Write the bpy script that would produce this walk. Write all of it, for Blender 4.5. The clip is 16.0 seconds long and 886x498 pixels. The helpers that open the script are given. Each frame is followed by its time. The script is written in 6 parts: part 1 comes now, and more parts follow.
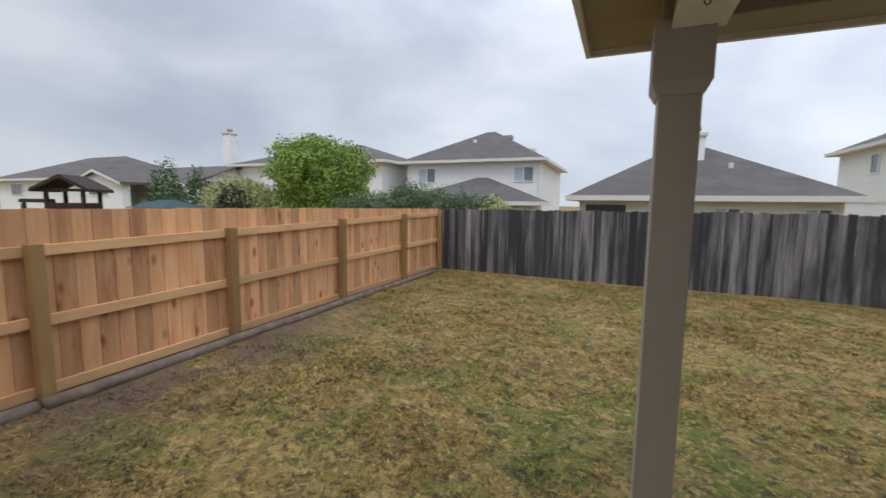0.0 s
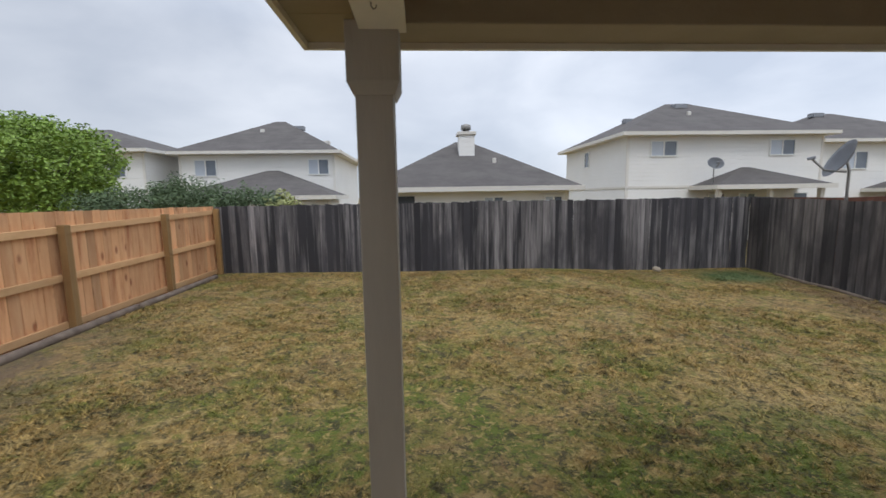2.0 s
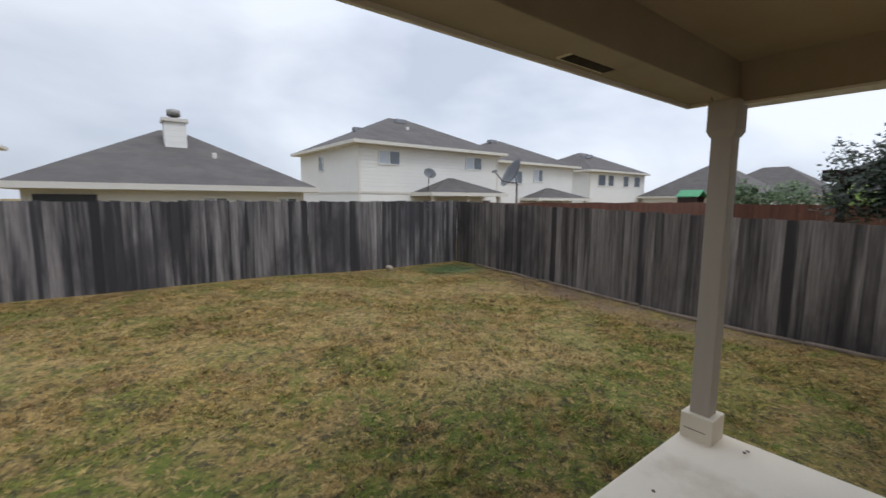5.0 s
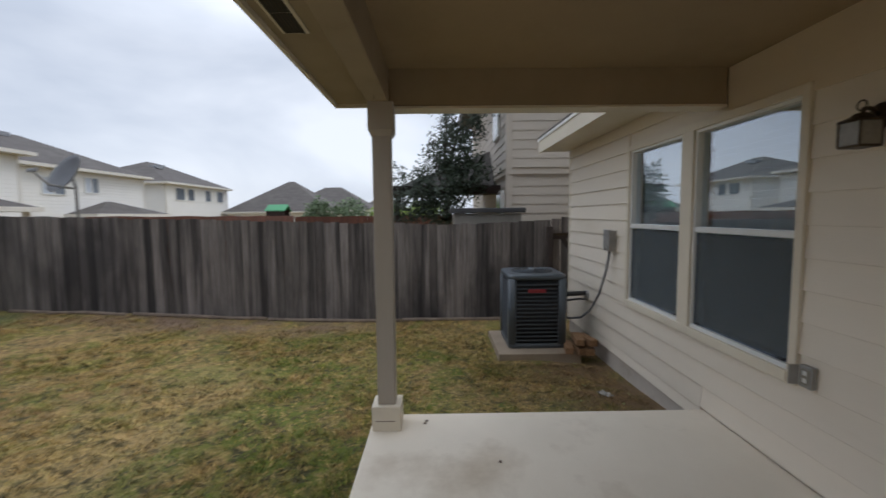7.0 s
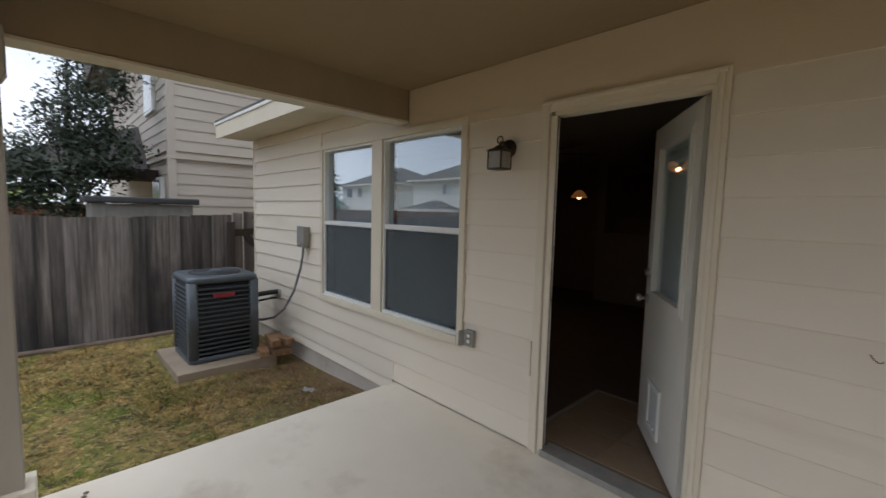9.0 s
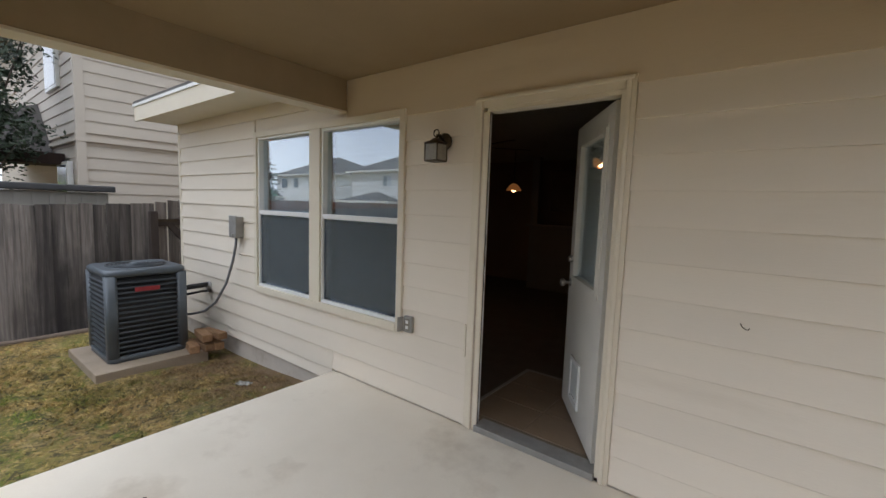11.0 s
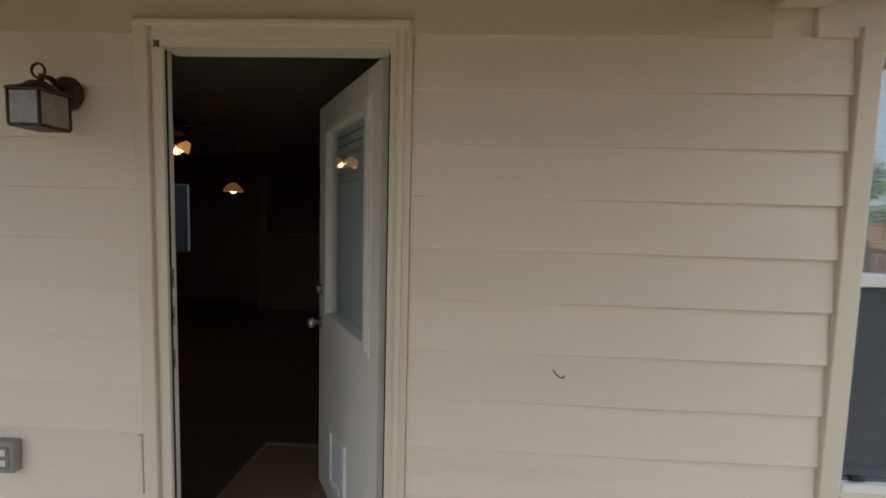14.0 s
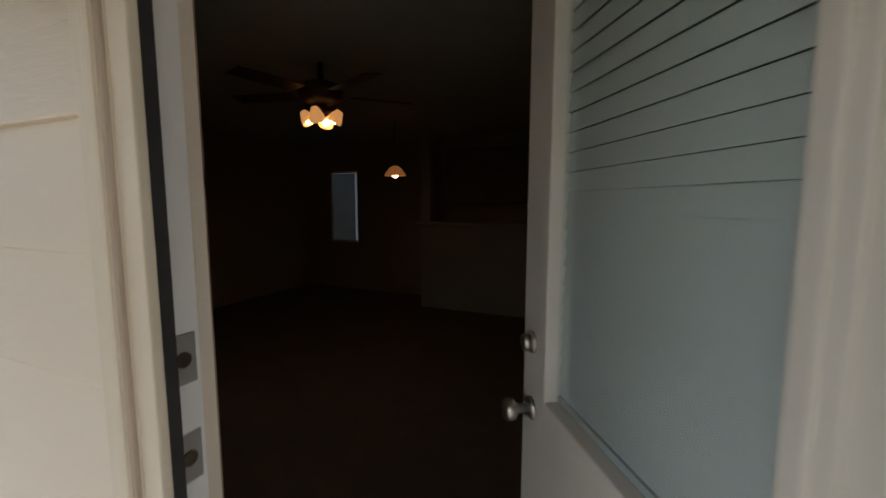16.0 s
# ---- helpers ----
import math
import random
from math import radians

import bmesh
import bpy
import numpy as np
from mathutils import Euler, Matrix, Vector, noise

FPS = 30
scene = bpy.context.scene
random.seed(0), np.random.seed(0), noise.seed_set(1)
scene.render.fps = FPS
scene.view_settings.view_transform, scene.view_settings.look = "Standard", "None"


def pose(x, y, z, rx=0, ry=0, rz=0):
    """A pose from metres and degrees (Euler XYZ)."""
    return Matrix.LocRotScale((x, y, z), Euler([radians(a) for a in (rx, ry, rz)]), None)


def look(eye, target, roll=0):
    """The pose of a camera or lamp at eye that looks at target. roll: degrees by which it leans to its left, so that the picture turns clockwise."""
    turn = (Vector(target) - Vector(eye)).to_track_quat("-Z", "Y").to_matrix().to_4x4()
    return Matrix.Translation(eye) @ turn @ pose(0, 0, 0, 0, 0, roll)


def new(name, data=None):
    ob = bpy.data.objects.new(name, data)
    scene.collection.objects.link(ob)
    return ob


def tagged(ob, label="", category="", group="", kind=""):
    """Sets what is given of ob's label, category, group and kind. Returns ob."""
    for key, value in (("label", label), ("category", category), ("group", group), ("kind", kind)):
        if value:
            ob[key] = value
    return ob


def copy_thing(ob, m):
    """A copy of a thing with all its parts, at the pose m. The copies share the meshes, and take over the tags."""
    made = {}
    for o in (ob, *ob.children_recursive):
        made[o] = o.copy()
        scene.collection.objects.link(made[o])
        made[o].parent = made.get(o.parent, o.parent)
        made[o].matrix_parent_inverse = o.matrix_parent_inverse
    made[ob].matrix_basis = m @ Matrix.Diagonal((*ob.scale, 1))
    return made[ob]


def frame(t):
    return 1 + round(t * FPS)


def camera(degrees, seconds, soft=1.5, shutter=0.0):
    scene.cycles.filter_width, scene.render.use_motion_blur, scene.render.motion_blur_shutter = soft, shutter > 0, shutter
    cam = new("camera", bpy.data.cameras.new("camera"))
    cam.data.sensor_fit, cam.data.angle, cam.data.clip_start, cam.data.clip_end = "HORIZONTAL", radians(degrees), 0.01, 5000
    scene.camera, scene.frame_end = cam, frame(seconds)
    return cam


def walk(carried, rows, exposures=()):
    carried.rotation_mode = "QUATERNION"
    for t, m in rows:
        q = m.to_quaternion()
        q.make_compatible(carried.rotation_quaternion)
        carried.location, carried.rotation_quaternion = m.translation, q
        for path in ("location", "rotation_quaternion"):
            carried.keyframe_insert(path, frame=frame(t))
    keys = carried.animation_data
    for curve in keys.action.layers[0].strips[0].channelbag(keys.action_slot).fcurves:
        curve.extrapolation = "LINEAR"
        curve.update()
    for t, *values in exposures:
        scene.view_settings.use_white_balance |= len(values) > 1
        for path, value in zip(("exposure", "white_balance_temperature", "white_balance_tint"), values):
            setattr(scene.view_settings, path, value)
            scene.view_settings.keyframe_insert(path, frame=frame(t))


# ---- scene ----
cam = camera(93.2, 16.0, soft=1.5, shutter=0.3)
PATH = [
    (0, (-0.209, 0.783, 1.649), (-0.986, 2.614, 1.434), 0.7),
    (0.5, (-0.167, 0.81, 1.656), (-0.698, 2.725, 1.432), 0.3),
    (1, (-0.101, 0.834, 1.66), (-0.398, 2.799, 1.438), -0.2),
    (1.5, (-0.024, 0.895, 1.677), (-0.105, 2.88, 1.44), -0.3),
    (2, (0.076, 0.902, 1.669), (0.182, 2.883, 1.419), -0.9),
    (2.5, (0.14, 0.95, 1.676), (0.342, 2.925, 1.437), -0.5),
    (3, (0.209, 0.958, 1.666), (0.534, 2.916, 1.421), -0.7),
    (3.5, (0.271, 0.954, 1.648), (0.768, 2.875, 1.394), -0.6),
    (3.7, (0.281, 0.976, 1.65), (0.857, 2.873, 1.388), -0.5),
    (5.8, (0.34, 1.629, 1.521), (1.954, 2.796, 1.34), 0.7),
    (6, (0.353, 1.722, 1.501), (2.058, 2.754, 1.327), 0.8),
    (6.5, (0.398, 1.892, 1.475), (2.32, 2.398, 1.255), 0.8),
    (7, (0.505, 1.997, 1.469), (2.498, 1.972, 1.307), -0.6),
    (7.5, (0.63, 2.073, 1.456), (2.553, 1.553, 1.289), 0.7),
    (8, (0.724, 2.132, 1.469), (2.474, 1.186, 1.261), 1.4),
    (8.5, (0.728, 2.175, 1.475), (2.31, 0.962, 1.319), 1.1),
    (9, (0.698, 2.206, 1.471), (2.131, 0.821, 1.299), 1.4),
    (9.2, (0.689, 2.263, 1.476), (2.053, 0.811, 1.307), 2.1),
    (11.5, (0.606, 2.27, 1.448), (1.784, 0.665, 1.261), 1.3),
    (12, (0.613, 2.212, 1.442), (1.672, 0.522, 1.291), 1.0),
    (12.5, (0.661, 2.08, 1.452), (1.441, 0.243, 1.33), 3.0),
    (13, (0.737, 1.854, 1.484), (1.17, -0.096, 1.384), 2.3),
    (13.5, (0.851, 1.641, 1.497), (1.096, -0.341, 1.398), 2.6),
    (14, (1.009, 1.432, 1.499), (1.097, -0.56, 1.349), 1.5),
    (14.5, (1.108, 1.164, 1.47), (1.307, -0.817, 1.276), 1.3),
    (15, (1.248, 0.868, 1.443), (1.703, -1.064, 1.203), 3.6),
    (15.5, (1.404, 0.575, 1.436), (1.996, -1.318, 1.179), 1.1),
    (16, (1.529, 0.318, 1.461), (2.328, -1.502, 1.239), 0.1),
]
EXPOSURES = [(t, stops, 6280, 10) for t, stops in ((0, -0.08), (6, -0.18), (7, -0.2), (8, -0.07), (9.2, 0.33), (11.5, 0.68), (12.5, 0.72), (14, 0.72), (15, 0.78), (16, 1.2))]
walk(cam, [(t, look(eye, target, roll)) for t, eye, target, roll in PATH], EXPOSURES)

# ---- world and light ----
world = bpy.data.worlds.new("world")
scene.world = world
world.use_nodes = True
wn, wl = world.node_tree.nodes, world.node_tree.links
wn.clear()
w_out = wn.new("ShaderNodeOutputWorld")
w_bg = wn.new("ShaderNodeBackground")
w_sky = wn.new("ShaderNodeTexSky")
w_sky.sky_type, w_sky.sun_disc = "NISHITA", False
w_sky.sun_elevation, w_sky.sun_rotation = radians(61), radians(167)
w_co = wn.new("ShaderNodeTexCoord")
w_map = wn.new("ShaderNodeMapping")
w_map.inputs["Scale"].default_value = (1.0, 1.0, 2.1)
w_noise = wn.new("ShaderNodeTexNoise")
w_noise.inputs["Scale"].default_value, w_noise.inputs["Detail"].default_value = 2.3, 6
w_noise.inputs["Roughness"].default_value, w_noise.inputs["Distortion"].default_value = 0.47, 0.25
w_ramp = wn.new("ShaderNodeValToRGB")
w_ramp.color_ramp.elements[0].position, w_ramp.color_ramp.elements[0].color = 0.34, (5.2, 5.65, 6.5, 1)
w_ramp.color_ramp.elements[1].position, w_ramp.color_ramp.elements[1].color = 0.64, (8.0, 8.3, 8.9, 1)
w_mix = wn.new("ShaderNodeMix")
w_mix.data_type = "RGBA"
w_mix.inputs[0].default_value = 0.9
SKY = 0.116
w_bg.inputs["Strength"].default_value = SKY
wl.new(w_co.outputs["Generated"], w_map.inputs["Vector"])
wl.new(w_map.outputs["Vector"], w_noise.inputs["Vector"])
wl.new(w_noise.outputs["Fac"], w_ramp.inputs["Fac"])
wl.new(w_sky.outputs["Color"], w_mix.inputs["A"])
wl.new(w_ramp.outputs["Color"], w_mix.inputs["B"])
# an overcast sky brightens towards the zenith
w_sep, w_up, w_gain = wn.new("ShaderNodeSeparateXYZ"), wn.new("ShaderNodeMapRange"), wn.new("ShaderNodeVectorMath")
w_up.inputs["From Min"].default_value, w_up.inputs["From Max"].default_value = 0.32, 0.85
w_up.inputs["To Min"].default_value, w_up.inputs["To Max"].default_value = 1.0, 1.9
w_gain.operation = "SCALE"
wl.new(w_co.outputs["Generated"], w_sep.inputs[0])
wl.new(w_sep.outputs["Z"], w_up.inputs["Value"])
wl.new(w_mix.outputs["Result"], w_gain.inputs[0])
# thicker cloud towards the north-west, thinner towards the east
w_side, w_thin, w_both = wn.new("ShaderNodeVectorMath"), wn.new("ShaderNodeMapRange"), wn.new("ShaderNodeMath")
w_side.operation, w_both.operation = "DOT_PRODUCT", "MULTIPLY"
w_side.inputs[1].default_value = (0.93, 0.2, 0.3)
w_thin.inputs["From Min"].default_value, w_thin.inputs["From Max"].default_value = -0.7, 0.9
w_thin.inputs["To Min"].default_value, w_thin.inputs["To Max"].default_value = 0.8, 1.2
wl.new(w_co.outputs["Generated"], w_side.inputs[0])
wl.new(w_side.outputs["Value"], w_thin.inputs["Value"])
wl.new(w_up.outputs["Result"], w_both.inputs[0])
wl.new(w_thin.outputs["Result"], w_both.inputs[1])
wl.new(w_both.outputs[0], w_gain.inputs["Scale"])
wl.new(w_gain.outputs["Vector"], w_bg.inputs["Color"])
wl.new(w_bg.outputs["Background"], w_out.inputs["Surface"])

sun = new("sun", bpy.data.lights.new("sun", "SUN"))
sun.data.energy, sun.data.angle, sun.data.color = 0.85, radians(16), (1.0, 0.97, 0.93)
sun.matrix_world = look((4.5, -10, 24), (1.5, 3, 0))


# ---- helpers ----
def thing(name, label, category, group="", kind="", at=(0, 0, 0), rz=0):
    ob = new(name)
    ob.matrix_world = pose(*at, 0, 0, rz)
    return tagged(ob, label, category, group, kind)


def mesh_of(name, bm, material):
    me = bpy.data.meshes.new(name)
    bm.to_mesh(me)
    bm.free()
    if material:
        me.materials.append(material)
    return me


def part(name, bm, material, parent=None, label="", kind=""):
    ob = new(name, mesh_of(name, bm, material))
    ob.parent = parent
    return tagged(ob, label, "", "", kind)


def piece(name, me, parent, m):
    ob = new(name, me)
    ob.parent = parent
    ob.matrix_basis = m
    return ob


def box(x0, x1, y0, y1, z0, z1, bevel=0.0, bm=None):
    own = bmesh.new()
    bmesh.ops.create_cube(own, size=1, matrix=Matrix.Translation(((x0 + x1) / 2, (y0 + y1) / 2, (z0 + z1) / 2)) @ Matrix.Diagonal((x1 - x0, y1 - y0, z1 - z0, 1)))
    if bevel:
        bmesh.ops.bevel(own, geom=own.edges[:], offset=bevel, segments=2, affect="EDGES", profile=0.6)
    return join(bm, own)


def join(bm, own):
    if bm is None:
        return own
    me = bpy.data.meshes.new("tmp")
    own.to_mesh(me)
    own.free()
    bm.from_mesh(me)
    bpy.data.meshes.remove(me)
    return bm


def turned(bm, m):
    bmesh.ops.transform(bm, matrix=m, verts=bm.verts[:])
    return bm


def tube(points, radius, sides=8, bm=None, closed_ends=True):
    own = bmesh.new()
    rings = []
    pts = [Vector(p) for p in points]
    for i, p in enumerate(pts):
        d = (pts[min(i + 1, len(pts) - 1)] - pts[max(i - 1, 0)]).normalized()
        a = d.orthogonal().normalized() if not rings else (rings[-1][1] - d * rings[-1][1].dot(d)).normalized()
        b = d.cross(a)
        r = radius[i] if isinstance(radius, (list, tuple)) else radius
        rings.append(([own.verts.new(p + (a * math.cos(2 * math.pi * k / sides) + b * math.sin(2 * math.pi * k / sides)) * r) for k in range(sides)], a))
    for (r0, _), (r1, _) in zip(rings, rings[1:]):
        for k in range(sides):
            own.faces.new((r0[k], r0[(k + 1) % sides], r1[(k + 1) % sides], r1[k]))
    if closed_ends:
        own.faces.new(rings[0][0][::-1])
        own.faces.new(rings[-1][0])
    for f in own.faces:
        f.smooth = True
    return join(bm, own)


def lathe(profile, sides=20, bm=None):
    own = bmesh.new()
    rings = [[own.verts.new((r * math.cos(2 * math.pi * k / sides), r * math.sin(2 * math.pi * k / sides), z)) for k in range(sides)] for r, z in profile]
    for r0, r1 in zip(rings, rings[1:]):
        for k in range(sides):
            own.faces.new((r0[k], r0[(k + 1) % sides], r1[(k + 1) % sides], r1[k])).smooth = True
    own.faces.new(rings[0][::-1])
    own.faces.new(rings[-1])
    return join(bm, own)


def prism(outline, y0, y1, bm=None):
    """A solid from an outline in x, z, drawn out along y."""
    own = bmesh.new()
    a = [own.verts.new((x, y0, z)) for x, z in outline]
    b = [own.verts.new((x, y1, z)) for x, z in outline]
    n = len(a)
    own.faces.new(a)
    own.faces.new(b[::-1])
    for k in range(n):
        own.faces.new((a[k], b[k], b[(k + 1) % n], a[(k + 1) % n]))
    bmesh.ops.recalc_face_normals(own, faces=own.faces[:])
    return join(bm, own)


# ---- materials ----
def mat(name, c1, c2, scale=4.0, rough=0.7, bump=0.1, fine=40.0, stretch=(1, 1, 1), vary=0.0, c3=None, c3_scale=1.0, c3_amount=0.5, metal=0.0, islands=False, spec=0.5, knots=False, relief=0.01, edge=0.125, cloud=None):
    """Two colours mixed by a coarse and a fine noise, a third in larger patches, fine relief, and a lightness that varies from piece to piece."""
    m = bpy.data.materials.new(name)
    m.use_nodes = True
    n, l = m.node_tree.nodes, m.node_tree.links
    b = n["Principled BSDF"]
    b.inputs["Roughness"].default_value, b.inputs["Metallic"].default_value = rough, metal
    b.inputs["Specular IOR Level"].default_value = spec
    geo = n.new("ShaderNodeNewGeometry")
    mp = n.new("ShaderNodeMapping")
    mp.inputs["Scale"].default_value = stretch
    l.new(geo.outputs["Position"], mp.inputs["Vector"])
    info = n.new("ShaderNodeObjectInfo")
    rnd = geo.outputs["Random Per Island"] if islands else info.outputs["Random"]
    if vary:
        sh = n.new("ShaderNodeVectorMath")
        sh.operation = "MULTIPLY_ADD"
        cmb = n.new("ShaderNodeCombineXYZ")
        for k in range(3):
            l.new(rnd, cmb.inputs[k])
        l.new(cmb.outputs["Vector"], sh.inputs[0])
        sh.inputs[1].default_value = (7, 11, 5)
        l.new(mp.outputs["Vector"], sh.inputs[2])
        vec = sh.outputs["Vector"]
    else:
        vec = mp.outputs["Vector"]
    def noise_node(s, det=5, r=0.6):
        t = n.new("ShaderNodeTexNoise")
        t.inputs["Scale"].default_value, t.inputs["Detail"].default_value, t.inputs["Roughness"].default_value = s, det, r
        l.new(vec, t.inputs["Vector"])
        return t.outputs["Fac"]
    def ramp(f, lo, hi):
        t = n.new("ShaderNodeMapRange")
        t.inputs["From Min"].default_value, t.inputs["From Max"].default_value = lo, hi
        l.new(f, t.inputs["Value"])
        return t.outputs["Result"]
    def mix(f, a, c, mode="MIX"):
        t = n.new("ShaderNodeMix")
        t.data_type, t.blend_type = "RGBA", mode
        for sock, v in ((t.inputs[0], f), (t.inputs["A"], a), (t.inputs["B"], c)):
            if isinstance(v, (tuple, float, int)):
                sock.default_value = (*v, 1) if isinstance(v, tuple) and len(v) == 3 else v
            else:
                l.new(v, sock)
        return t.outputs["Result"]
    coarse, grain = noise_node(scale), noise_node(fine, 4, 0.7)
    col = mix(ramp(coarse, 0.3, 0.7), c1, c2)
    col = mix(ramp(grain, 0.25, 0.75), col, mix(0.5, col, c2))
    if c3:
        col = mix(ramp(noise_node(c3_scale, 6, 0.65), 1 - c3_amount + 0.025 - edge, 1 - c3_amount + 0.025 + edge), col, c3)
    if knots:
        kn = n.new("ShaderNodeTexVoronoi")
        kn.inputs["Scale"].default_value = 1.0
        km = n.new("ShaderNodeMapping")
        km.inputs["Scale"].default_value = (5.5 / stretch[0], 5.5 / stretch[1], 2.6 / stretch[2])
        l.new(vec, km.inputs["Vector"])
        l.new(km.outputs["Vector"], kn.inputs["Vector"])
        col = mix(ramp(kn.outputs["Distance"], 0.2, 0.08), col, (0.32, 0.115, 0.045))
    if cloud:
        wide = n.new("ShaderNodeTexNoise")
        wide.inputs["Scale"].default_value, wide.inputs["Detail"].default_value, wide.inputs["Roughness"].default_value = cloud[1], 6, 0.62
        wm = n.new("ShaderNodeMapping")
        wm.inputs["Scale"].default_value = (1, 1, 0.45)
        l.new(geo.outputs["Position"], wm.inputs["Vector"])
        l.new(wm.outputs["Vector"], wide.inputs["Vector"])
        wk = n.new("ShaderNodeMath")
        wk.operation = "MULTIPLY"
        wk.inputs[1].default_value = 0.8
        l.new(ramp(wide.outputs["Fac"], cloud[2], cloud[2] + 0.14), wk.inputs[0])
        col = mix(wk.outputs[0], col, cloud[0])
    if vary:
        hsv = n.new("ShaderNodeHueSaturation")
        l.new(col, hsv.inputs["Color"])
        mr = n.new("ShaderNodeMapRange")
        mr.inputs["To Min"].default_value, mr.inputs["To Max"].default_value = 1 - vary, 1 + vary
        l.new(rnd, mr.inputs["Value"])
        l.new(mr.outputs["Result"], hsv.inputs["Value"])
        col = hsv.outputs["Color"]
    l.new(col, b.inputs["Base Color"])
    rr = n.new("ShaderNodeMapRange")
    rr.inputs["To Min"].default_value, rr.inputs["To Max"].default_value = max(0.02, rough - 0.08), min(1, rough + 0.08)
    l.new(coarse, rr.inputs["Value"])
    l.new(rr.outputs["Result"], b.inputs["Roughness"])
    if bump:
        bp = n.new("ShaderNodeBump")
        bp.inputs["Strength"].default_value, bp.inputs["Distance"].default_value = bump, relief
        l.new(grain, bp.inputs["Height"])
        l.new(bp.outputs["Normal"], b.inputs["Normal"])
    return m


def lapped(name, c1, c2, pitch):
    """Painted lap siding seen from afar: a shadow-casting step in the relief every pitch."""
    m = mat(name, c1, c2, 0.6, 0.75, 0.0, 9)
    n, l = m.node_tree.nodes, m.node_tree.links
    geo = n.new("ShaderNodeNewGeometry")
    sep = n.new("ShaderNodeSeparateXYZ")
    l.new(geo.outputs["Position"], sep.inputs[0])
    dv = n.new("ShaderNodeMath")
    dv.operation = "DIVIDE"
    dv.inputs[1].default_value = pitch
    l.new(sep.outputs["Z"], dv.inputs[0])
    fr = n.new("ShaderNodeMath")
    fr.operation = "FRACT"
    l.new(dv.outputs[0], fr.inputs[0])
    bp = n.new("ShaderNodeBump")
    bp.inputs["Strength"].default_value, bp.inputs["Distance"].default_value = 0.7, 0.05
    bp.invert = True
    l.new(fr.outputs[0], bp.inputs["Height"])
    l.new(bp.outputs["Normal"], n["Principled BSDF"].inputs["Normal"])
    return m


def glow(name, colour, strength):
    m = bpy.data.materials.new(name)
    m.use_nodes = True
    b = m.node_tree.nodes["Principled BSDF"]
    b.inputs["Base Color"].default_value = (*colour, 1)
    b.inputs["Emission Color"].default_value, b.inputs["Emission Strength"].default_value = (*colour, 1), strength
    return m


def glass(name, shine, tint=(0.75, 0.8, 0.82), rough=0.01, slant=3.0):
    """A pane that mirrors some light, more at a slant, and lets the rest through."""
    m = bpy.data.materials.new(name)
    m.use_nodes = True
    n, l = m.node_tree.nodes, m.node_tree.links
    n.clear()
    out, mx, g, t = n.new("ShaderNodeOutputMaterial"), n.new("ShaderNodeMixShader"), n.new("ShaderNodeBsdfGlossy"), n.new("ShaderNodeBsdfTransparent")
    g.inputs["Roughness"].default_value = rough
    g.inputs["Color"].default_value = (0.92, 0.95, 1.0, 1)
    t.inputs["Color"].default_value = (*tint, 1)
    lw, pw, sc = n.new("ShaderNodeLayerWeight"), n.new("ShaderNodeMath"), n.new("ShaderNodeMath")
    lw.inputs["Blend"].default_value = 0.5
    pw.operation, sc.operation = "POWER", "MULTIPLY_ADD"
    pw.inputs[1].default_value = slant
    sc.inputs[1].default_value, sc.inputs[2].default_value = 1 - shine, shine
    l.new(lw.outputs["Facing"], pw.inputs[0])
    l.new(pw.outputs[0], sc.inputs[0])
    l.new(sc.outputs[0], mx.inputs[0])
    l.new(t.outputs[0], mx.inputs[1])
    l.new(g.outputs[0], mx.inputs[2])
    l.new(mx.outputs[0], out.inputs["Surface"])
    return m


def mesh_screen(name, colour, cover):
    """Woven insect mesh: a share of grey thread, open between."""
    m = bpy.data.materials.new(name)
    m.use_nodes = True
    n, l = m.node_tree.nodes, m.node_tree.links
    n.clear()
    out, mx, d, t = n.new("ShaderNodeOutputMaterial"), n.new("ShaderNodeMixShader"), n.new("ShaderNodeBsdfDiffuse"), n.new("ShaderNodeBsdfTransparent")
    d.inputs["Color"].default_value = (*colour, 1)
    mx.inputs[0].default_value = cover
    l.new(t.outputs[0], mx.inputs[1])
    l.new(d.outputs[0], mx.inputs[2])
    l.new(mx.outputs[0], out.inputs["Surface"])
    return m


M_SIDING = mat("cream_siding", (0.77, 0.69, 0.575), (0.73, 0.65, 0.535), 1.2, 0.6, 0.12, 60, (0.3, 1, 2), 0.035, (0.66, 0.575, 0.455), 1.5, 0.32)
M_TRIM = mat("tan_trim_paint", (0.735, 0.662, 0.53), (0.68, 0.607, 0.48), 3, 0.6, 0.12, 70, c3=(0.52, 0.44, 0.33), c3_scale=5, c3_amount=0.25)
# post shaft and cap, darker than the trim on the base block
M_POST = mat("darker_tan_post_paint", (0.44, 0.39, 0.32), (0.38, 0.335, 0.275), 3, 0.65, 0.2, 60, (1, 1, 0.15), c3=(0.33, 0.28, 0.22), c3_scale=6, c3_amount=0.25)
# beam and soffit tan, darkened in the colour for shade under the roof
M_BEAM_SHADED = mat("shaded_tan_beam_paint", (0.36, 0.285, 0.19), (0.31, 0.245, 0.16), 3, 0.65, 0.15, 60, c3=(0.24, 0.185, 0.12), c3_scale=3, c3_amount=0.25)
# ceiling tan with the patio's deep shade put into the base colour
M_CEIL_SHADED = mat("shaded_patio_ceiling_paint", (0.33, 0.24, 0.135), (0.29, 0.21, 0.118), 1.5, 0.7, 0.1, 50, c3=(0.26, 0.185, 0.1), c3_scale=1.2, c3_amount=0.35)
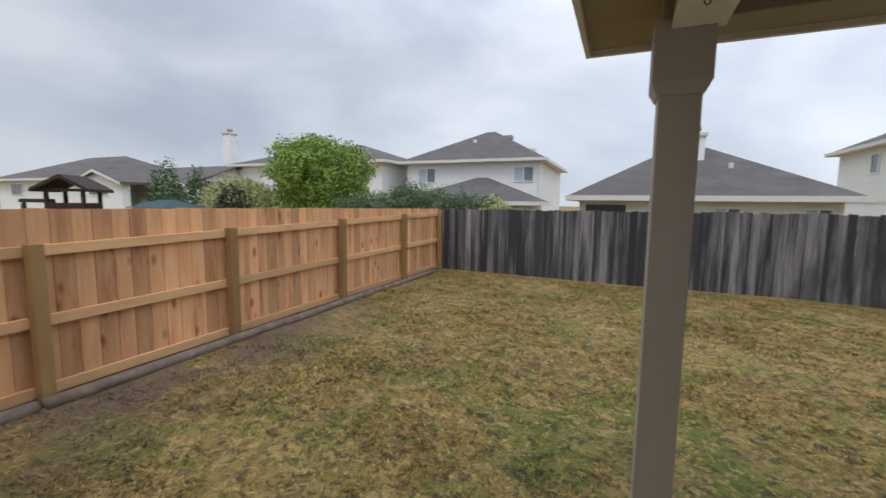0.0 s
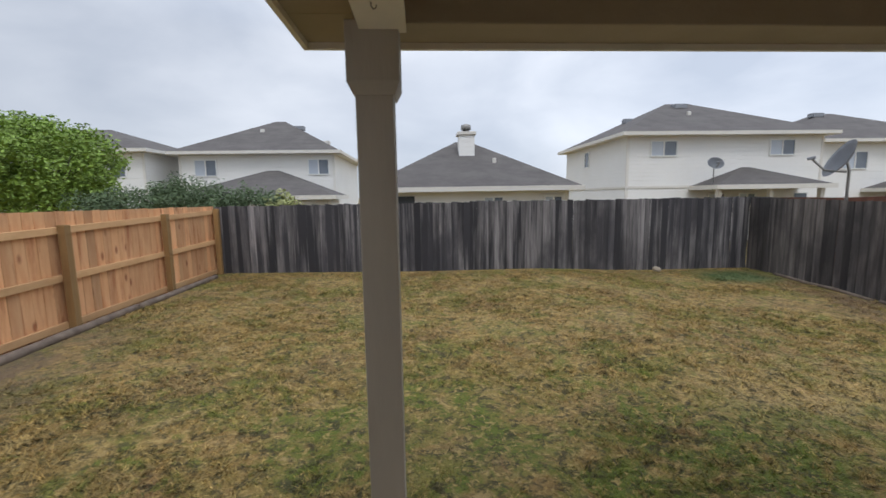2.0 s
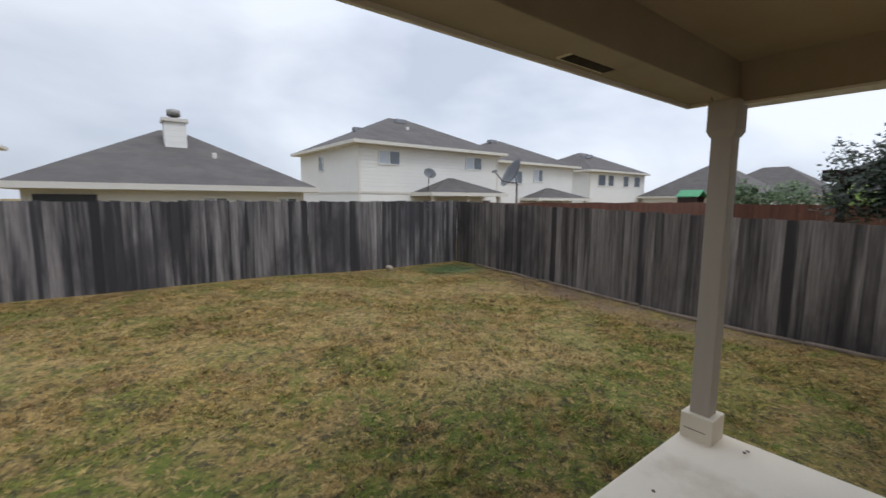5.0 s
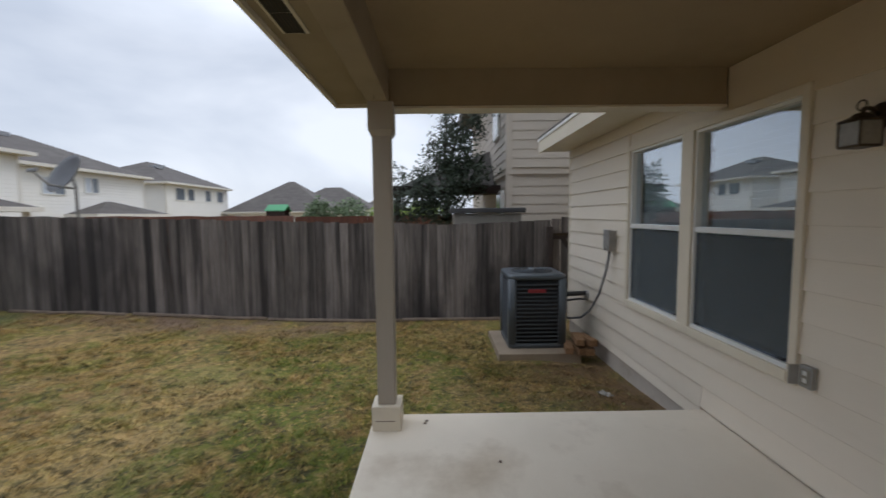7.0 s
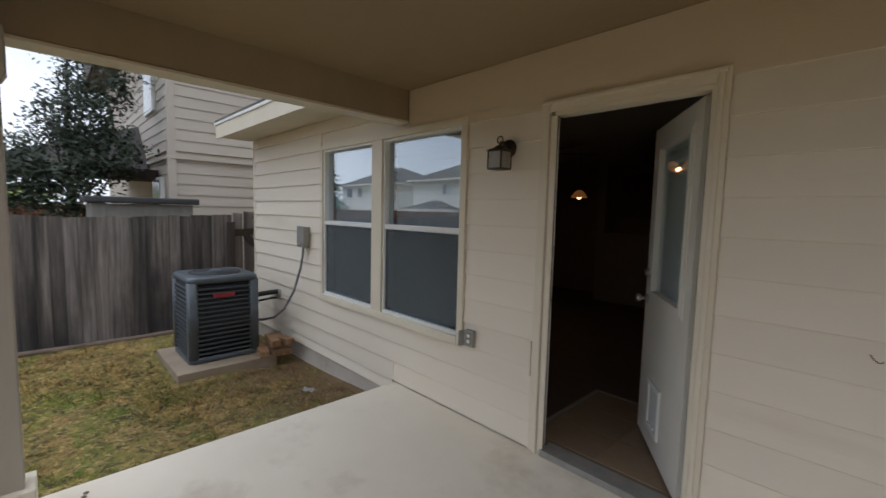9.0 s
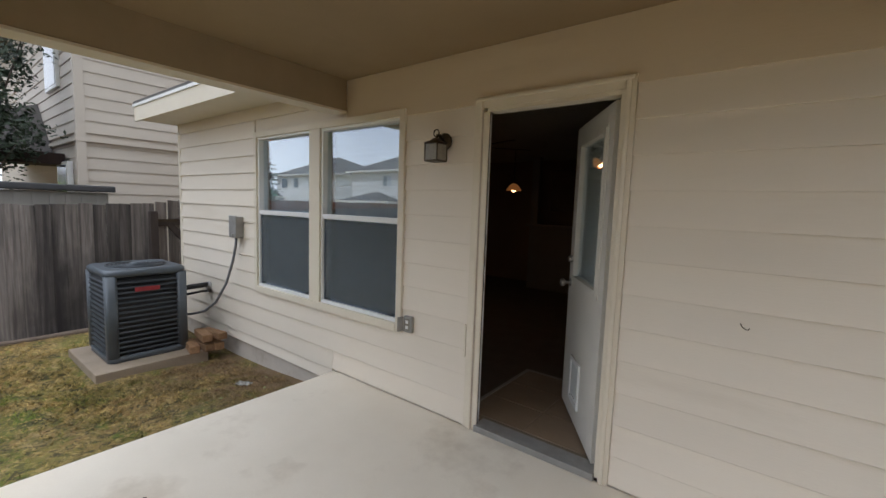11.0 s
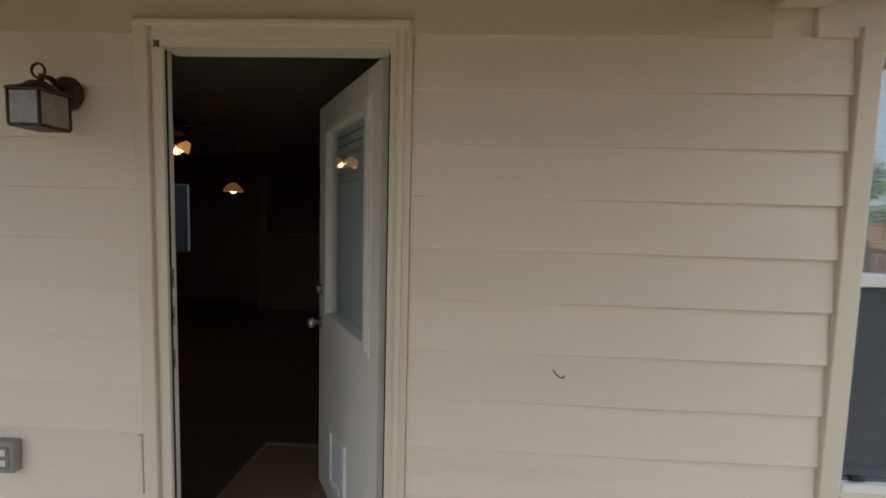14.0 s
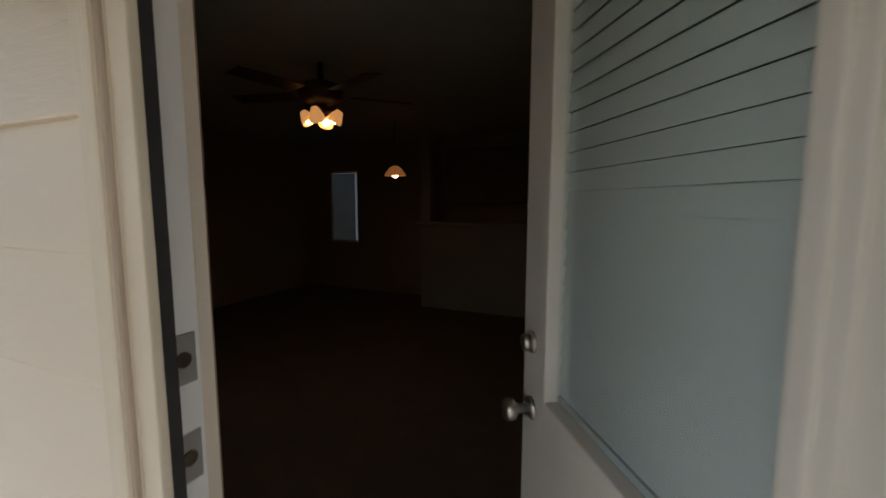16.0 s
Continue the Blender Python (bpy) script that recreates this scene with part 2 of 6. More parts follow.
# siding cream toned browner, to paint in the dimming below the ceiling
M_FRIEZE_SHADED = mat("shaded_frieze_paint", (0.68, 0.575, 0.435), (0.63, 0.53, 0.40), 1.5, 0.65, 0.12, 60, (0.3, 1, 2), c3=(0.56, 0.46, 0.33), c3_scale=1.4, c3_amount=0.35)
M_VINYL = mat("white_vinyl", (0.80, 0.80, 0.77), (0.74, 0.74, 0.71), 6, 0.4, 0.03, 50)
M_CONC = mat("patio_concrete", (0.83, 0.75, 0.62), (0.74, 0.66, 0.535), 1.3, 0.85, 0.25, 90, c3=(0.50, 0.41, 0.295), c3_scale=0.8, c3_amount=0.4, edge=0.1)
M_FOUND = mat("foundation_concrete", (0.56, 0.50, 0.43), (0.46, 0.41, 0.35), 4, 0.9, 0.4, 60, c3=(0.33, 0.27, 0.21), c3_scale=3, c3_amount=0.35)
M_GREY_WOOD = mat("weathered_grey_wood", (0.37, 0.345, 0.335), (0.15, 0.138, 0.14), 4.6, 0.9, 0.7, 16, (6.2, 6.2, 0.32), 0.28, (0.042, 0.04, 0.044), 0.62, 0.54, edge=0.07, cloud=((0.05, 0.047, 0.052), 0.8, 0.47))
M_BROWN_WOOD = mat("weathered_brown_wood", (0.28, 0.245, 0.22), (0.095, 0.082, 0.074), 4.6, 0.9, 0.7, 16, (6.2, 6.2, 0.32), 0.32, (0.035, 0.03, 0.028), 0.62, 0.47, edge=0.08, cloud=((0.034, 0.03, 0.03), 0.7, 0.5))
M_CEDAR = mat("new_cedar", (0.76, 0.455, 0.235), (0.60, 0.295, 0.13), 6, 0.75, 0.25, 36, (2.4, 2.4, 0.3), 0.28, (0.44, 0.165, 0.065), 2.4, 0.42, knots=True, edge=0.07)
M_TREATED = mat("treated_post_wood", (0.37, 0.225, 0.085), (0.27, 0.155, 0.06), 6, 0.8, 0.3, 40, (2, 2, 0.3), 0.12)
M_TREATED_DARK = mat("dark_stained_timber", (0.075, 0.055, 0.045), (0.045, 0.034, 0.03), 6, 0.85, 0.3, 40, (2, 2, 0.3))
M_RAIL = mat("pine_rail_wood", (0.68, 0.42, 0.205), (0.56, 0.32, 0.145), 6, 0.8, 0.25, 40, (0.4, 0.4, 2), 0.15)
M_TIMBER = mat("rotting_timber", (0.25, 0.19, 0.145), (0.11, 0.082, 0.063), 5, 0.95, 0.7, 30, c3=(0.26, 0.21, 0.16), c3_scale=4, c3_amount=0.35)
M_RED_WOOD = mat("red_stained_fence", (0.15, 0.058, 0.034), (0.10, 0.04, 0.025), 3, 0.85, 0.3, 20, (2, 2, 0.3), 0.2, islands=True)
M_SHINGLE = mat("grey_shingles", (0.135, 0.122, 0.114), (0.092, 0.083, 0.079), 1.3, 0.95, 0.4, 14, (1, 1, 3), c3=(0.14, 0.13, 0.12), c3_scale=0.7, c3_amount=0.4)
M_FAR_WALL = lapped("far_white_siding", (0.80, 0.785, 0.745), (0.75, 0.735, 0.695), 0.19)
M_FAR_TRIM = mat("far_trim", (0.74, 0.71, 0.65), (0.69, 0.66, 0.60), 2, 0.7, 0.0)
M_BEIGE = mat("beige_neighbour_siding", (0.52, 0.46, 0.385), (0.48, 0.425, 0.355), 0.8, 0.7, 0.08, 40, (0.3, 1, 2), 0.03)
M_FAR_PANE = mat("far_window_pane", (0.10, 0.12, 0.15), (0.20, 0.23, 0.27), 0.7, 0.12, 0.0)
M_FAR_PALE = mat("far_pale_pane", (0.42, 0.47, 0.54), (0.52, 0.56, 0.62), 0.7, 0.15, 0.0)
M_GLASS_UP = glass("upper_window_glass", 0.2, (0.85, 0.9, 0.92))
M_GLASS_LOW = mesh_screen("screened_window_mesh", (0.115, 0.13, 0.135), 0.6)
M_GLASS_DOOR = glass("door_glass", 0.016, (0.93, 0.96, 0.96), slant=5.0)
M_BLIND = mat("blind_slats", (0.70, 0.74, 0.74), (0.64, 0.68, 0.68), 5, 0.55, 0.0)
M_DOOR_BLIND = mat("grey_door_blind", (0.66, 0.68, 0.66), (0.6, 0.62, 0.6), 5, 0.5, 0.0)
M_SCREEN = mat("grey_insect_screen", (0.12, 0.14, 0.165), (0.095, 0.11, 0.135), 3, 0.85, 0.1, 300)
M_DOOR = mat("grey_white_door_paint", (0.70, 0.665, 0.59), (0.65, 0.615, 0.545), 2, 0.5, 0.06, 60, c3=(0.56, 0.52, 0.45), c3_scale=3, c3_amount=0.25)
M_STEEL = mat("brushed_steel", (0.62, 0.60, 0.56), (0.5, 0.48, 0.45), 30, 0.3, 0.05, 80, metal=1.0)
M_BRONZE = mat("dull_bronze", (0.10, 0.075, 0.05), (0.06, 0.045, 0.03), 20, 0.5, 0.1, 60, metal=0.7)
M_WORN = mat("flaking_paint", (0.40, 0.31, 0.235), (0.52, 0.45, 0.36), 14, 0.8, 0.4, 60, (2, 2, 0.25))
M_GALV = mat("grey_galvanised_metal", (0.36, 0.35, 0.33), (0.28, 0.27, 0.25), 12, 0.5, 0.08, 50, metal=0.4)
M_FROST = mat("seeded_lamp_glass", (0.30, 0.28, 0.235), (0.23, 0.21, 0.175), 30, 0.2, 0.2, 60)
M_AC = mat("slate_grey_metal", (0.1, 0.116, 0.13), (0.08, 0.094, 0.106), 6, 0.36, 0.05, 60)
M_AC_COIL = mat("black_coil_fins", (0.022, 0.024, 0.026), (0.014, 0.015, 0.017), 8, 0.6, 0.1, 80)
M_AC_DARK = mat("dark_louvre_metal", (0.05, 0.058, 0.065), (0.04, 0.046, 0.052), 8, 0.55, 0.0)
M_RED = mat("red_badge", (0.32, 0.03, 0.035), (0.26, 0.025, 0.03), 8, 0.4, 0.0)
M_BLACK = mat("black_rubber", (0.02, 0.02, 0.02), (0.035, 0.035, 0.035), 20, 0.7, 0.1)
M_GREY_HOSE = mat("grey_conduit", (0.16, 0.16, 0.165), (0.12, 0.12, 0.125), 20, 0.6, 0.1)
M_PAD = mat("concrete_pad", (0.36, 0.285, 0.205), (0.27, 0.21, 0.15), 4, 0.9, 0.3, 60)
M_SCRAP = mat("split_firewood", (0.34, 0.20, 0.10), (0.20, 0.11, 0.055), 8, 0.85, 0.4, 40, (0.6, 3, 3), 0.25)
M_ROCK = mat("pale_limestone", (0.42, 0.36, 0.27), (0.33, 0.28, 0.21), 8, 0.9, 0.5, 30)
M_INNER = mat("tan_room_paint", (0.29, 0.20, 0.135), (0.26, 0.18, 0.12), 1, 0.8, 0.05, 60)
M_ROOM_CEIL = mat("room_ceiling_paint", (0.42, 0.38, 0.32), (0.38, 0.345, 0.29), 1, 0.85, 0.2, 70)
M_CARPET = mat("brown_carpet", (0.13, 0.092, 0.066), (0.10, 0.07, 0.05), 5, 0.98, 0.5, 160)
M_TILE = mat("tan_floor_tile", (0.27, 0.19, 0.125), (0.22, 0.155, 0.1), 5, 0.45, 0.06, 40, vary=0.06)
M_GROUT = mat("floor_grout", (0.22, 0.17, 0.12), (0.18, 0.14, 0.1), 20, 0.9, 0.2)
M_FAN = mat("dark_fan_wood", (0.06, 0.032, 0.018), (0.045, 0.024, 0.014), 8, 0.45, 0.05)
M_CABINET = mat("dark_cabinet_wood", (0.10, 0.055, 0.03), (0.075, 0.04, 0.022), 5, 0.5, 0.05)
M_HALFWALL = mat("pale_half_wall_paint", (0.30, 0.265, 0.22), (0.265, 0.23, 0.19), 2, 0.8, 0.05)
M_DISH = mat("grey_dish_paint", (0.30, 0.31, 0.33), (0.24, 0.25, 0.27), 4, 0.5, 0.05)
M_BARK = mat("bark", (0.085, 0.065, 0.05), (0.045, 0.035, 0.027), 12, 0.95, 0.6, 40)
M_LEAF = mat("bright_leaves", (0.27, 0.385, 0.06), (0.16, 0.25, 0.036), 3, 0.6, 0.0, 9, vary=0.35, islands=True)
M_LEAF_OLIVE = mat("olive_leaves", (0.42, 0.43, 0.18), (0.27, 0.30, 0.11), 2, 0.65, 0.0, 9, vary=0.3, islands=True)
M_LEAF_SAGE = mat("sage_leaves", (0.135, 0.19, 0.085), (0.07, 0.11, 0.045), 2, 0.65, 0.0, 9, vary=0.35, islands=True, c3=(0.22, 0.25, 0.16), c3_scale=2, c3_amount=0.25)
M_LEAF_DARK = mat("dark_leaves", (0.042, 0.062, 0.030), (0.022, 0.034, 0.018), 3, 0.55, 0.0, 9, vary=0.4, islands=True)
M_TARP = mat("teal_tarp", (0.10, 0.19, 0.22), (0.08, 0.15, 0.18), 3, 0.6, 0.1)
M_PLAY = mat("dark_play_timber", (0.05, 0.03, 0.026), (0.034, 0.021, 0.018), 5, 0.9, 0.3)
M_SHED = mat("grey_shed_plastic", (0.27, 0.255, 0.225), (0.23, 0.215, 0.19), 3, 0.7, 0.05)
M_SHED_ROOF = mat("dark_shed_roof", (0.06, 0.06, 0.062), (0.045, 0.045, 0.047), 4, 0.7, 0.1)
M_GREEN = mat("green_plastic", (0.05, 0.30, 0.12), (0.04, 0.25, 0.1), 4, 0.45, 0.0)


def lawn_material(name, bump, gain=1.0):
    """Dry turf: tan thatch with green patches, and bare brown soil along the fences."""
    m = mat(name, (0.41, 0.272, 0.088), (0.27, 0.17, 0.052), 2.6, 0.95, bump, 30, relief=0.035)
    n, l = m.node_tree.nodes, m.node_tree.links
    b = n["Principled BSDF"]
    src = b.inputs["Base Color"].links[0].from_socket
    geo = n.new("ShaderNodeNewGeometry")
    def tex(s, lo, hi, det=5, dist=0.4):
        t = n.new("ShaderNodeTexNoise")
        t.inputs["Scale"].default_value, t.inputs["Detail"].default_value, t.inputs["Distortion"].default_value = s, det, dist
        t.inputs["Roughness"].default_value = 0.68
        l.new(geo.outputs["Position"], t.inputs["Vector"])
        r = n.new("ShaderNodeMapRange")
        r.inputs["From Min"].default_value, r.inputs["From Max"].default_value = lo, hi
        l.new(t.outputs["Fac"], r.inputs["Value"])
        return r.outputs["Result"]
    def mix(f, a, c):
        t = n.new("ShaderNodeMix")
        t.data_type = "RGBA"
        l.new(f, t.inputs[0])
        l.new(a, t.inputs["A"])
        t.inputs["B"].default_value = (*c, 1)
        return t.outputs["Result"]
    sep = n.new("ShaderNodeSeparateXYZ")
    l.new(geo.outputs["Position"], sep.inputs[0])
    def near(axis, at, width):
        a = n.new("ShaderNodeMath")
        a.operation = "SUBTRACT"
        l.new(sep.outputs[axis], a.inputs[0])
        a.inputs[1].default_value = at
        c = n.new("ShaderNodeMath")
        c.operation = "ABSOLUTE"
        l.new(a.outputs[0], c.inputs[0])
        r = n.new("ShaderNodeMapRange")
        r.inputs["From Min"].default_value, r.inputs["From Max"].default_value = width, width * 0.35
        l.new(c.outputs[0], r.inputs["Value"])
        return r.outputs["Result"]
    def times(a, c, k=1.0):
        t = n.new("ShaderNodeMath")
        t.operation = "MULTIPLY"
        l.new(a, t.inputs[0])
        if c is None:
            t.inputs[1].default_value = k
        else:
            l.new(c, t.inputs[1])
        return t.outputs[0]
    def plus(a, c):
        t = n.new("ShaderNodeMath")
        t.operation = "ADD"
        t.use_clamp = True
        l.new(a, t.inputs[0])
        l.new(c, t.inputs[1])
        return t.outputs[0]
    col = mix(tex(6, 0.48, 0.62, 6), src, (0.455, 0.312, 0.112))
    col = mix(times(tex(0.8, 0.5, 0.62, 4), None, 0.7), col, (0.23, 0.135, 0.055))
    # more green in a band beside the patio
    by_patio = times(near("Y", 3.0, 2.4), near("X", 2.6, 5.5))
    green = plus(times(tex(1.5, 0.49, 0.58, 8, 0.9), None, 0.65), times(times(by_patio, tex(2.4, 0.42, 0.55, 8, 0.9)), None, 0.75))
    col = mix(green, col, (0.142, 0.168, 0.02))
    col = mix(times(tex(5.0, 0.54, 0.62, 7, 1.0), None, 0.7), col, (0.125, 0.165, 0.016))
    col = mix(times(tex(3.2, 0.57, 0.66, 7, 0.7), None, 0.8), col, (0.44, 0.312, 0.132))
    straw = times(times(near("X", 3.9, 1.7), near("Y", 4.4, 0.9)), tex(2.2, 0.36, 0.56, 7, 0.8))
    col = mix(times(straw, None, 0.7), col, (0.51, 0.36, 0.16))
    # dark flecks paint in the shadowed gaps between tufts
    col = mix(times(tex(9, 0.52, 0.60, 7, 0.8), None, 0.85), col, (0.062, 0.052, 0.02))
    col = mix(times(tex(13, 0.51, 0.58, 7, 1.2), None, 0.6), col, (0.055, 0.05, 0.018))
    col = mix(times(tex(18, 0.54, 0.62, 5, 0.6), None, 0.75), col, (0.49, 0.345, 0.12))
    col = mix(times(times(near("X", -4.1, 1.3), near("Y", 2.5, 4.5)), tex(1.6, 0.35, 0.55)), col, (0.17, 0.115, 0.075))
    col = mix(times(times(near("X", 7.3, 1.1), near("Y", 5.5, 3.5)), tex(1.4, 0.38, 0.6)), col, (0.22, 0.15, 0.10))
    col = mix(times(times(near("Y", 0.1, 1.1), near("X", 5.0, 2.4)), tex(2.4, 0.36, 0.58)), col, (0.24, 0.155, 0.08))
    spot = times(near("X", 6.5, 1.0), near("Y", 9.0, 0.75))
    col = mix(times(spot, None, 0.75), col, (0.07, 0.14, 0.055))
    if not bump:
        each = n.new("ShaderNodeMapRange")
        each.inputs["To Min"].default_value, each.inputs["To Max"].default_value = 0.62, 1.4
        l.new(geo.outputs["Random Per Island"], each.inputs["Value"])
        blade = n.new("ShaderNodeHueSaturation")
        l.new(each.outputs["Result"], blade.inputs["Value"])
        l.new(col, blade.inputs["Color"])
        col = blade.outputs["Color"]
    if gain != 1.0:
        g = n.new("ShaderNodeHueSaturation")
        g.inputs["Value"].default_value = gain
        l.new(col, g.inputs["Color"])
        col = g.outputs["Color"]
    l.new(col, b.inputs["Base Color"])
    return m


M_LAWN = lawn_material("dry_lawn", 0.9, 0.86)
M_BLADES = lawn_material("grass_blades", 0.0, 1.03)


# ---- ground ----
def smooth(a, b, v):
    k = min(1, max(0, (v - a) / (b - a)))
    return k * k * (3 - 2 * k)


def ground_z(x, y):
    left = 0.12 - 0.015 * smooth(6, 9.9, y)
    mid = -0.11 + 0.16 * smooth(3, 9.5, y)
    right = -0.28 + 0.23 * smooth(3.0, 9.5, y)
    k = smooth(-4.2, 0.5, x)
    z = left + (mid - left) * k
    z += (right - mid) * smooth(2.2, 5.4, x)
    z -= 0.055 * smooth(0.9, 0.1, y) * smooth(3.0, 3.8, x) if x < 6.9 else 0.0
    away = max(smooth(10.2, 13.0, y), smooth(7.7, 9.2, x), smooth(4.5, 7.5, -x))
    return z + (-0.75 - z) * away


def grid_lines(lo, hi, step, far):
    inner = list(np.arange(lo, hi + 1e-6, step))
    out = [hi + 1, hi + 3, hi + 8, hi + 20, hi + 60, far]
    return [-o + lo + hi for o in reversed(out)] + inner + out


gx, gy = grid_lines(-9.0, 11.0, 0.25, 900), grid_lines(-4.0, 14.0, 0.25, 900)
bm = bmesh.new()
rows_v = [[bm.verts.new((x, y, ground_z(x, y) + (0.012 * noise.noise(Vector((x * 1.7, y * 1.7, 0))) if -5 < x < 8 and -1 < y < 10 else 0))) for x in gx] for y in gy]
for j in range(len(gy) - 1):
    for i in range(len(gx) - 1):
        cx, cy = (gx[i] + gx[i + 1]) / 2, (gy[j] + gy[j + 1]) / 2
        if -3.9 < cx < 6.7 and -10.5 < cy < (-0.2 if cx > 3.4 else -0.1) or -0.1 < cx < 3.4 and -0.2 < cy < 2.35:
            continue
        bm.faces.new((rows_v[j][i], rows_v[j][i + 1], rows_v[j + 1][i + 1], rows_v[j + 1][i])).smooth = True
ground = new("ground", mesh_of("ground", bm, M_LAWN))
tagged(ground, "patchy lawn of dry tan and green grass", "lawn", kind="structure")


def grass_blades():
    rng = np.random.default_rng(4)
    n = 560000
    x, y = rng.uniform(-4.1, 7.35, n), 0.1 + 9.7 * rng.uniform(0, 1, n) ** 1.35
    clear = ~((x > -0.3) & (x < 3.6) & (y < 2.5)) & ~((x > 5.3) & (x < 6.6) & (y < 1.35))
    thin = np.array([noise.noise(Vector((a * 0.9, b * 0.9, 3.0))) for a, b in zip(x, y)])
    tuft = np.array([noise.noise(Vector((a * 5.5, b * 5.5, 8.0))) for a, b in zip(x, y)])
    clear &= thin + rng.normal(0, 0.25, n) > -0.12
    x, y = x[clear], y[clear]
    z = np.array([ground_z(a, b) for a, b in zip(x, y)]) - 0.004
    n = len(x)
    a, h, lean = rng.uniform(0, 2 * np.pi, n), rng.uniform(0.012, 0.032, n) * (0.7 + 1.6 * np.clip(tuft[clear] + 0.25, 0, 1)), rng.uniform(0.6, 2.6, n)
    w = rng.uniform(0.003, 0.007, n)
    b2 = rng.uniform(0, 2 * np.pi, n)
    v = np.empty((n, 3, 3))
    v[:, 0] = np.stack([x - w * np.cos(a), y - w * np.sin(a), z], 1)
    v[:, 1] = np.stack([x + w * np.cos(a), y + w * np.sin(a), z], 1)
    v[:, 2] = np.stack([x + h * lean * np.cos(b2), y + h * lean * np.sin(b2), z + h], 1)
    me = bpy.data.meshes.new("grass")
    me.from_pydata(v.reshape(-1, 3).tolist(), [], np.arange(3 * n).reshape(-1, 3).tolist())
    me.materials.append(M_BLADES)
    tagged(new("grass", me), "short dry lawn grass with green tufts", "grass", kind="stuff")


grass_blades()


# ---- house: slab, walls, patio roof ----
SLAB_Z = -0.02
SLAB = (-0.25, 3.55, 0.0, 2.485)
slab = new("patio_slab", mesh_of("patio_slab", box(*SLAB, -0.3, SLAB_Z, 0.012), M_CONC))
tagged(slab, "pale stained concrete patio slab", "patio", kind="structure")

X_L, X_R, WALL_T = -4.0, 6.82, 0.10
DOOR = (1.258, 2.056, 0.0, 2.055)
WIN_A, WIN_B = (2.795, 4.825, 0.565, 2.095), (-1.325, -0.287, 0.60, 2.06)


def wall_with_holes(name, x0, x1, z0, z1, holes, y0, y1, material, label):
    """A wall along x: solid blocks round the openings."""
    xs = sorted({x0, x1, *[h[0] for h in holes], *[h[1] for h in holes]})
    bm = bmesh.new()
    for a, b in zip(xs, xs[1:]):
        z = z0
        for h in sorted((h for h in holes if h[0] <= a and h[1] >= b), key=lambda h: h[2]):
            if h[2] > z:
                box(a, b, y0, y1, z, h[2], 0, bm)
            z = h[3]
        if z < z1:
            box(a, b, y0, y1, z, z1, 0, bm)
    bmesh.ops.remove_doubles(bm, verts=bm.verts[:], dist=1e-5)
    ob = new(name, mesh_of(name, bm, material))
    return tagged(ob, label, "wall", kind="structure")


wall_back = wall_with_holes("wall_back", X_L, X_R, -0.125, 2.6, [(1.238, 2.088, -0.125, 2.075), WIN_A, WIN_B], -WALL_T, -0.012, M_SIDING, "cream lap-sided house wall with windows and a door")
for nm, args, mt, lb in (
        ("wall_right", (X_R - WALL_T, X_R, -9.0, -WALL_T, -0.09, 2.6), M_SIDING, "cream house wall beside the side yard"),
        ("wall_left", (X_L, X_L + WALL_T, -9.0, -WALL_T, -0.09, 2.6), M_SIDING, "cream house wall at the far end"),
        ("wall_front", (X_L, X_R, -9.14, -9.0, -0.09, 2.6), M_SIDING, "cream front wall of the house"),
        ("foundation", (X_L + 0.02, X_R - 0.015, -9.1, -0.014, -0.7, -0.127), M_FOUND, "grey concrete foundation edge below the siding")):
    tagged(new(nm, mesh_of(nm, box(*args), mt)), lb, "wall" if "wall" in nm else "foundation", kind="structure")
PITCH = 0.1765


def siding_row(z0, z1, spans):
    """Lap boards of one course: thin at the top, proud at the lower edge."""
    for a, b in spans:
        bm = bmesh.new()
        out = [(-0.012, z0), (0.012, z0), (0.0135, z0 + 0.003), (-0.002, z1 + 0.006), (-0.012, z1 + 0.006)]
        va = [bm.verts.new((a, y, z)) for y, z in out]
        vb = [bm.verts.new((b, y, z)) for y, z in out]
        bm.faces.new(va)
        bm.faces.new(vb[::-1])
        for k in range(len(out)):
            bm.faces.new((va[k], vb[k], vb[(k + 1) % 5], va[(k + 1) % 5]))
        bmesh.ops.recalc_face_normals(bm, faces=bm.faces[:])
        part("siding_board", bm, M_SIDING, wall_back)


CAS_D, CAS_A, CAS_B = (1.188, 2.142, -0.2, 2.142), (2.74, 4.88, 0.50, 2.15), (-1.385, -0.222, 0.53, 2.125)


def spans_at(z0, z1):
    cuts = [(X_L, X_L)] + sorted((c[0], c[1]) for c in (CAS_D, CAS_A, CAS_B) if min(c[3], z1) - max(c[2], z0) > 0.5 * (z1 - z0)) + [(X_R - 0.05, X_R)]
    return [(p[1] + 0.002, q[0] - 0.002) for p, q in zip(cuts, cuts[1:]) if q[0] - p[1] > 0.02]


# corner board
tagged(new("corner_trim", mesh_of("corner_trim", box(X_R - 0.05, X_R + 0.012, -0.06, 0.012, -0.15, 2.42, 0.003), M_TRIM)), "cream painted corner board of the house", "trim", kind="structure")

# roof over the patio: ceiling, beams, soffit, fascia, deck
PY, P_W = 2.345, 0.122
P_LEFT, P_RIGHT = -0.062, 3.395
R_X0, R_X1, R_Y = -0.365, 3.72, 2.73
B_Z, B_T = 2.215, 2.53
BEAM_L, BEAM_R, FRONT_Y, CEIL_Z = (-0.095, 0.04), (3.40, 3.545), (2.315, 2.455), 2.445
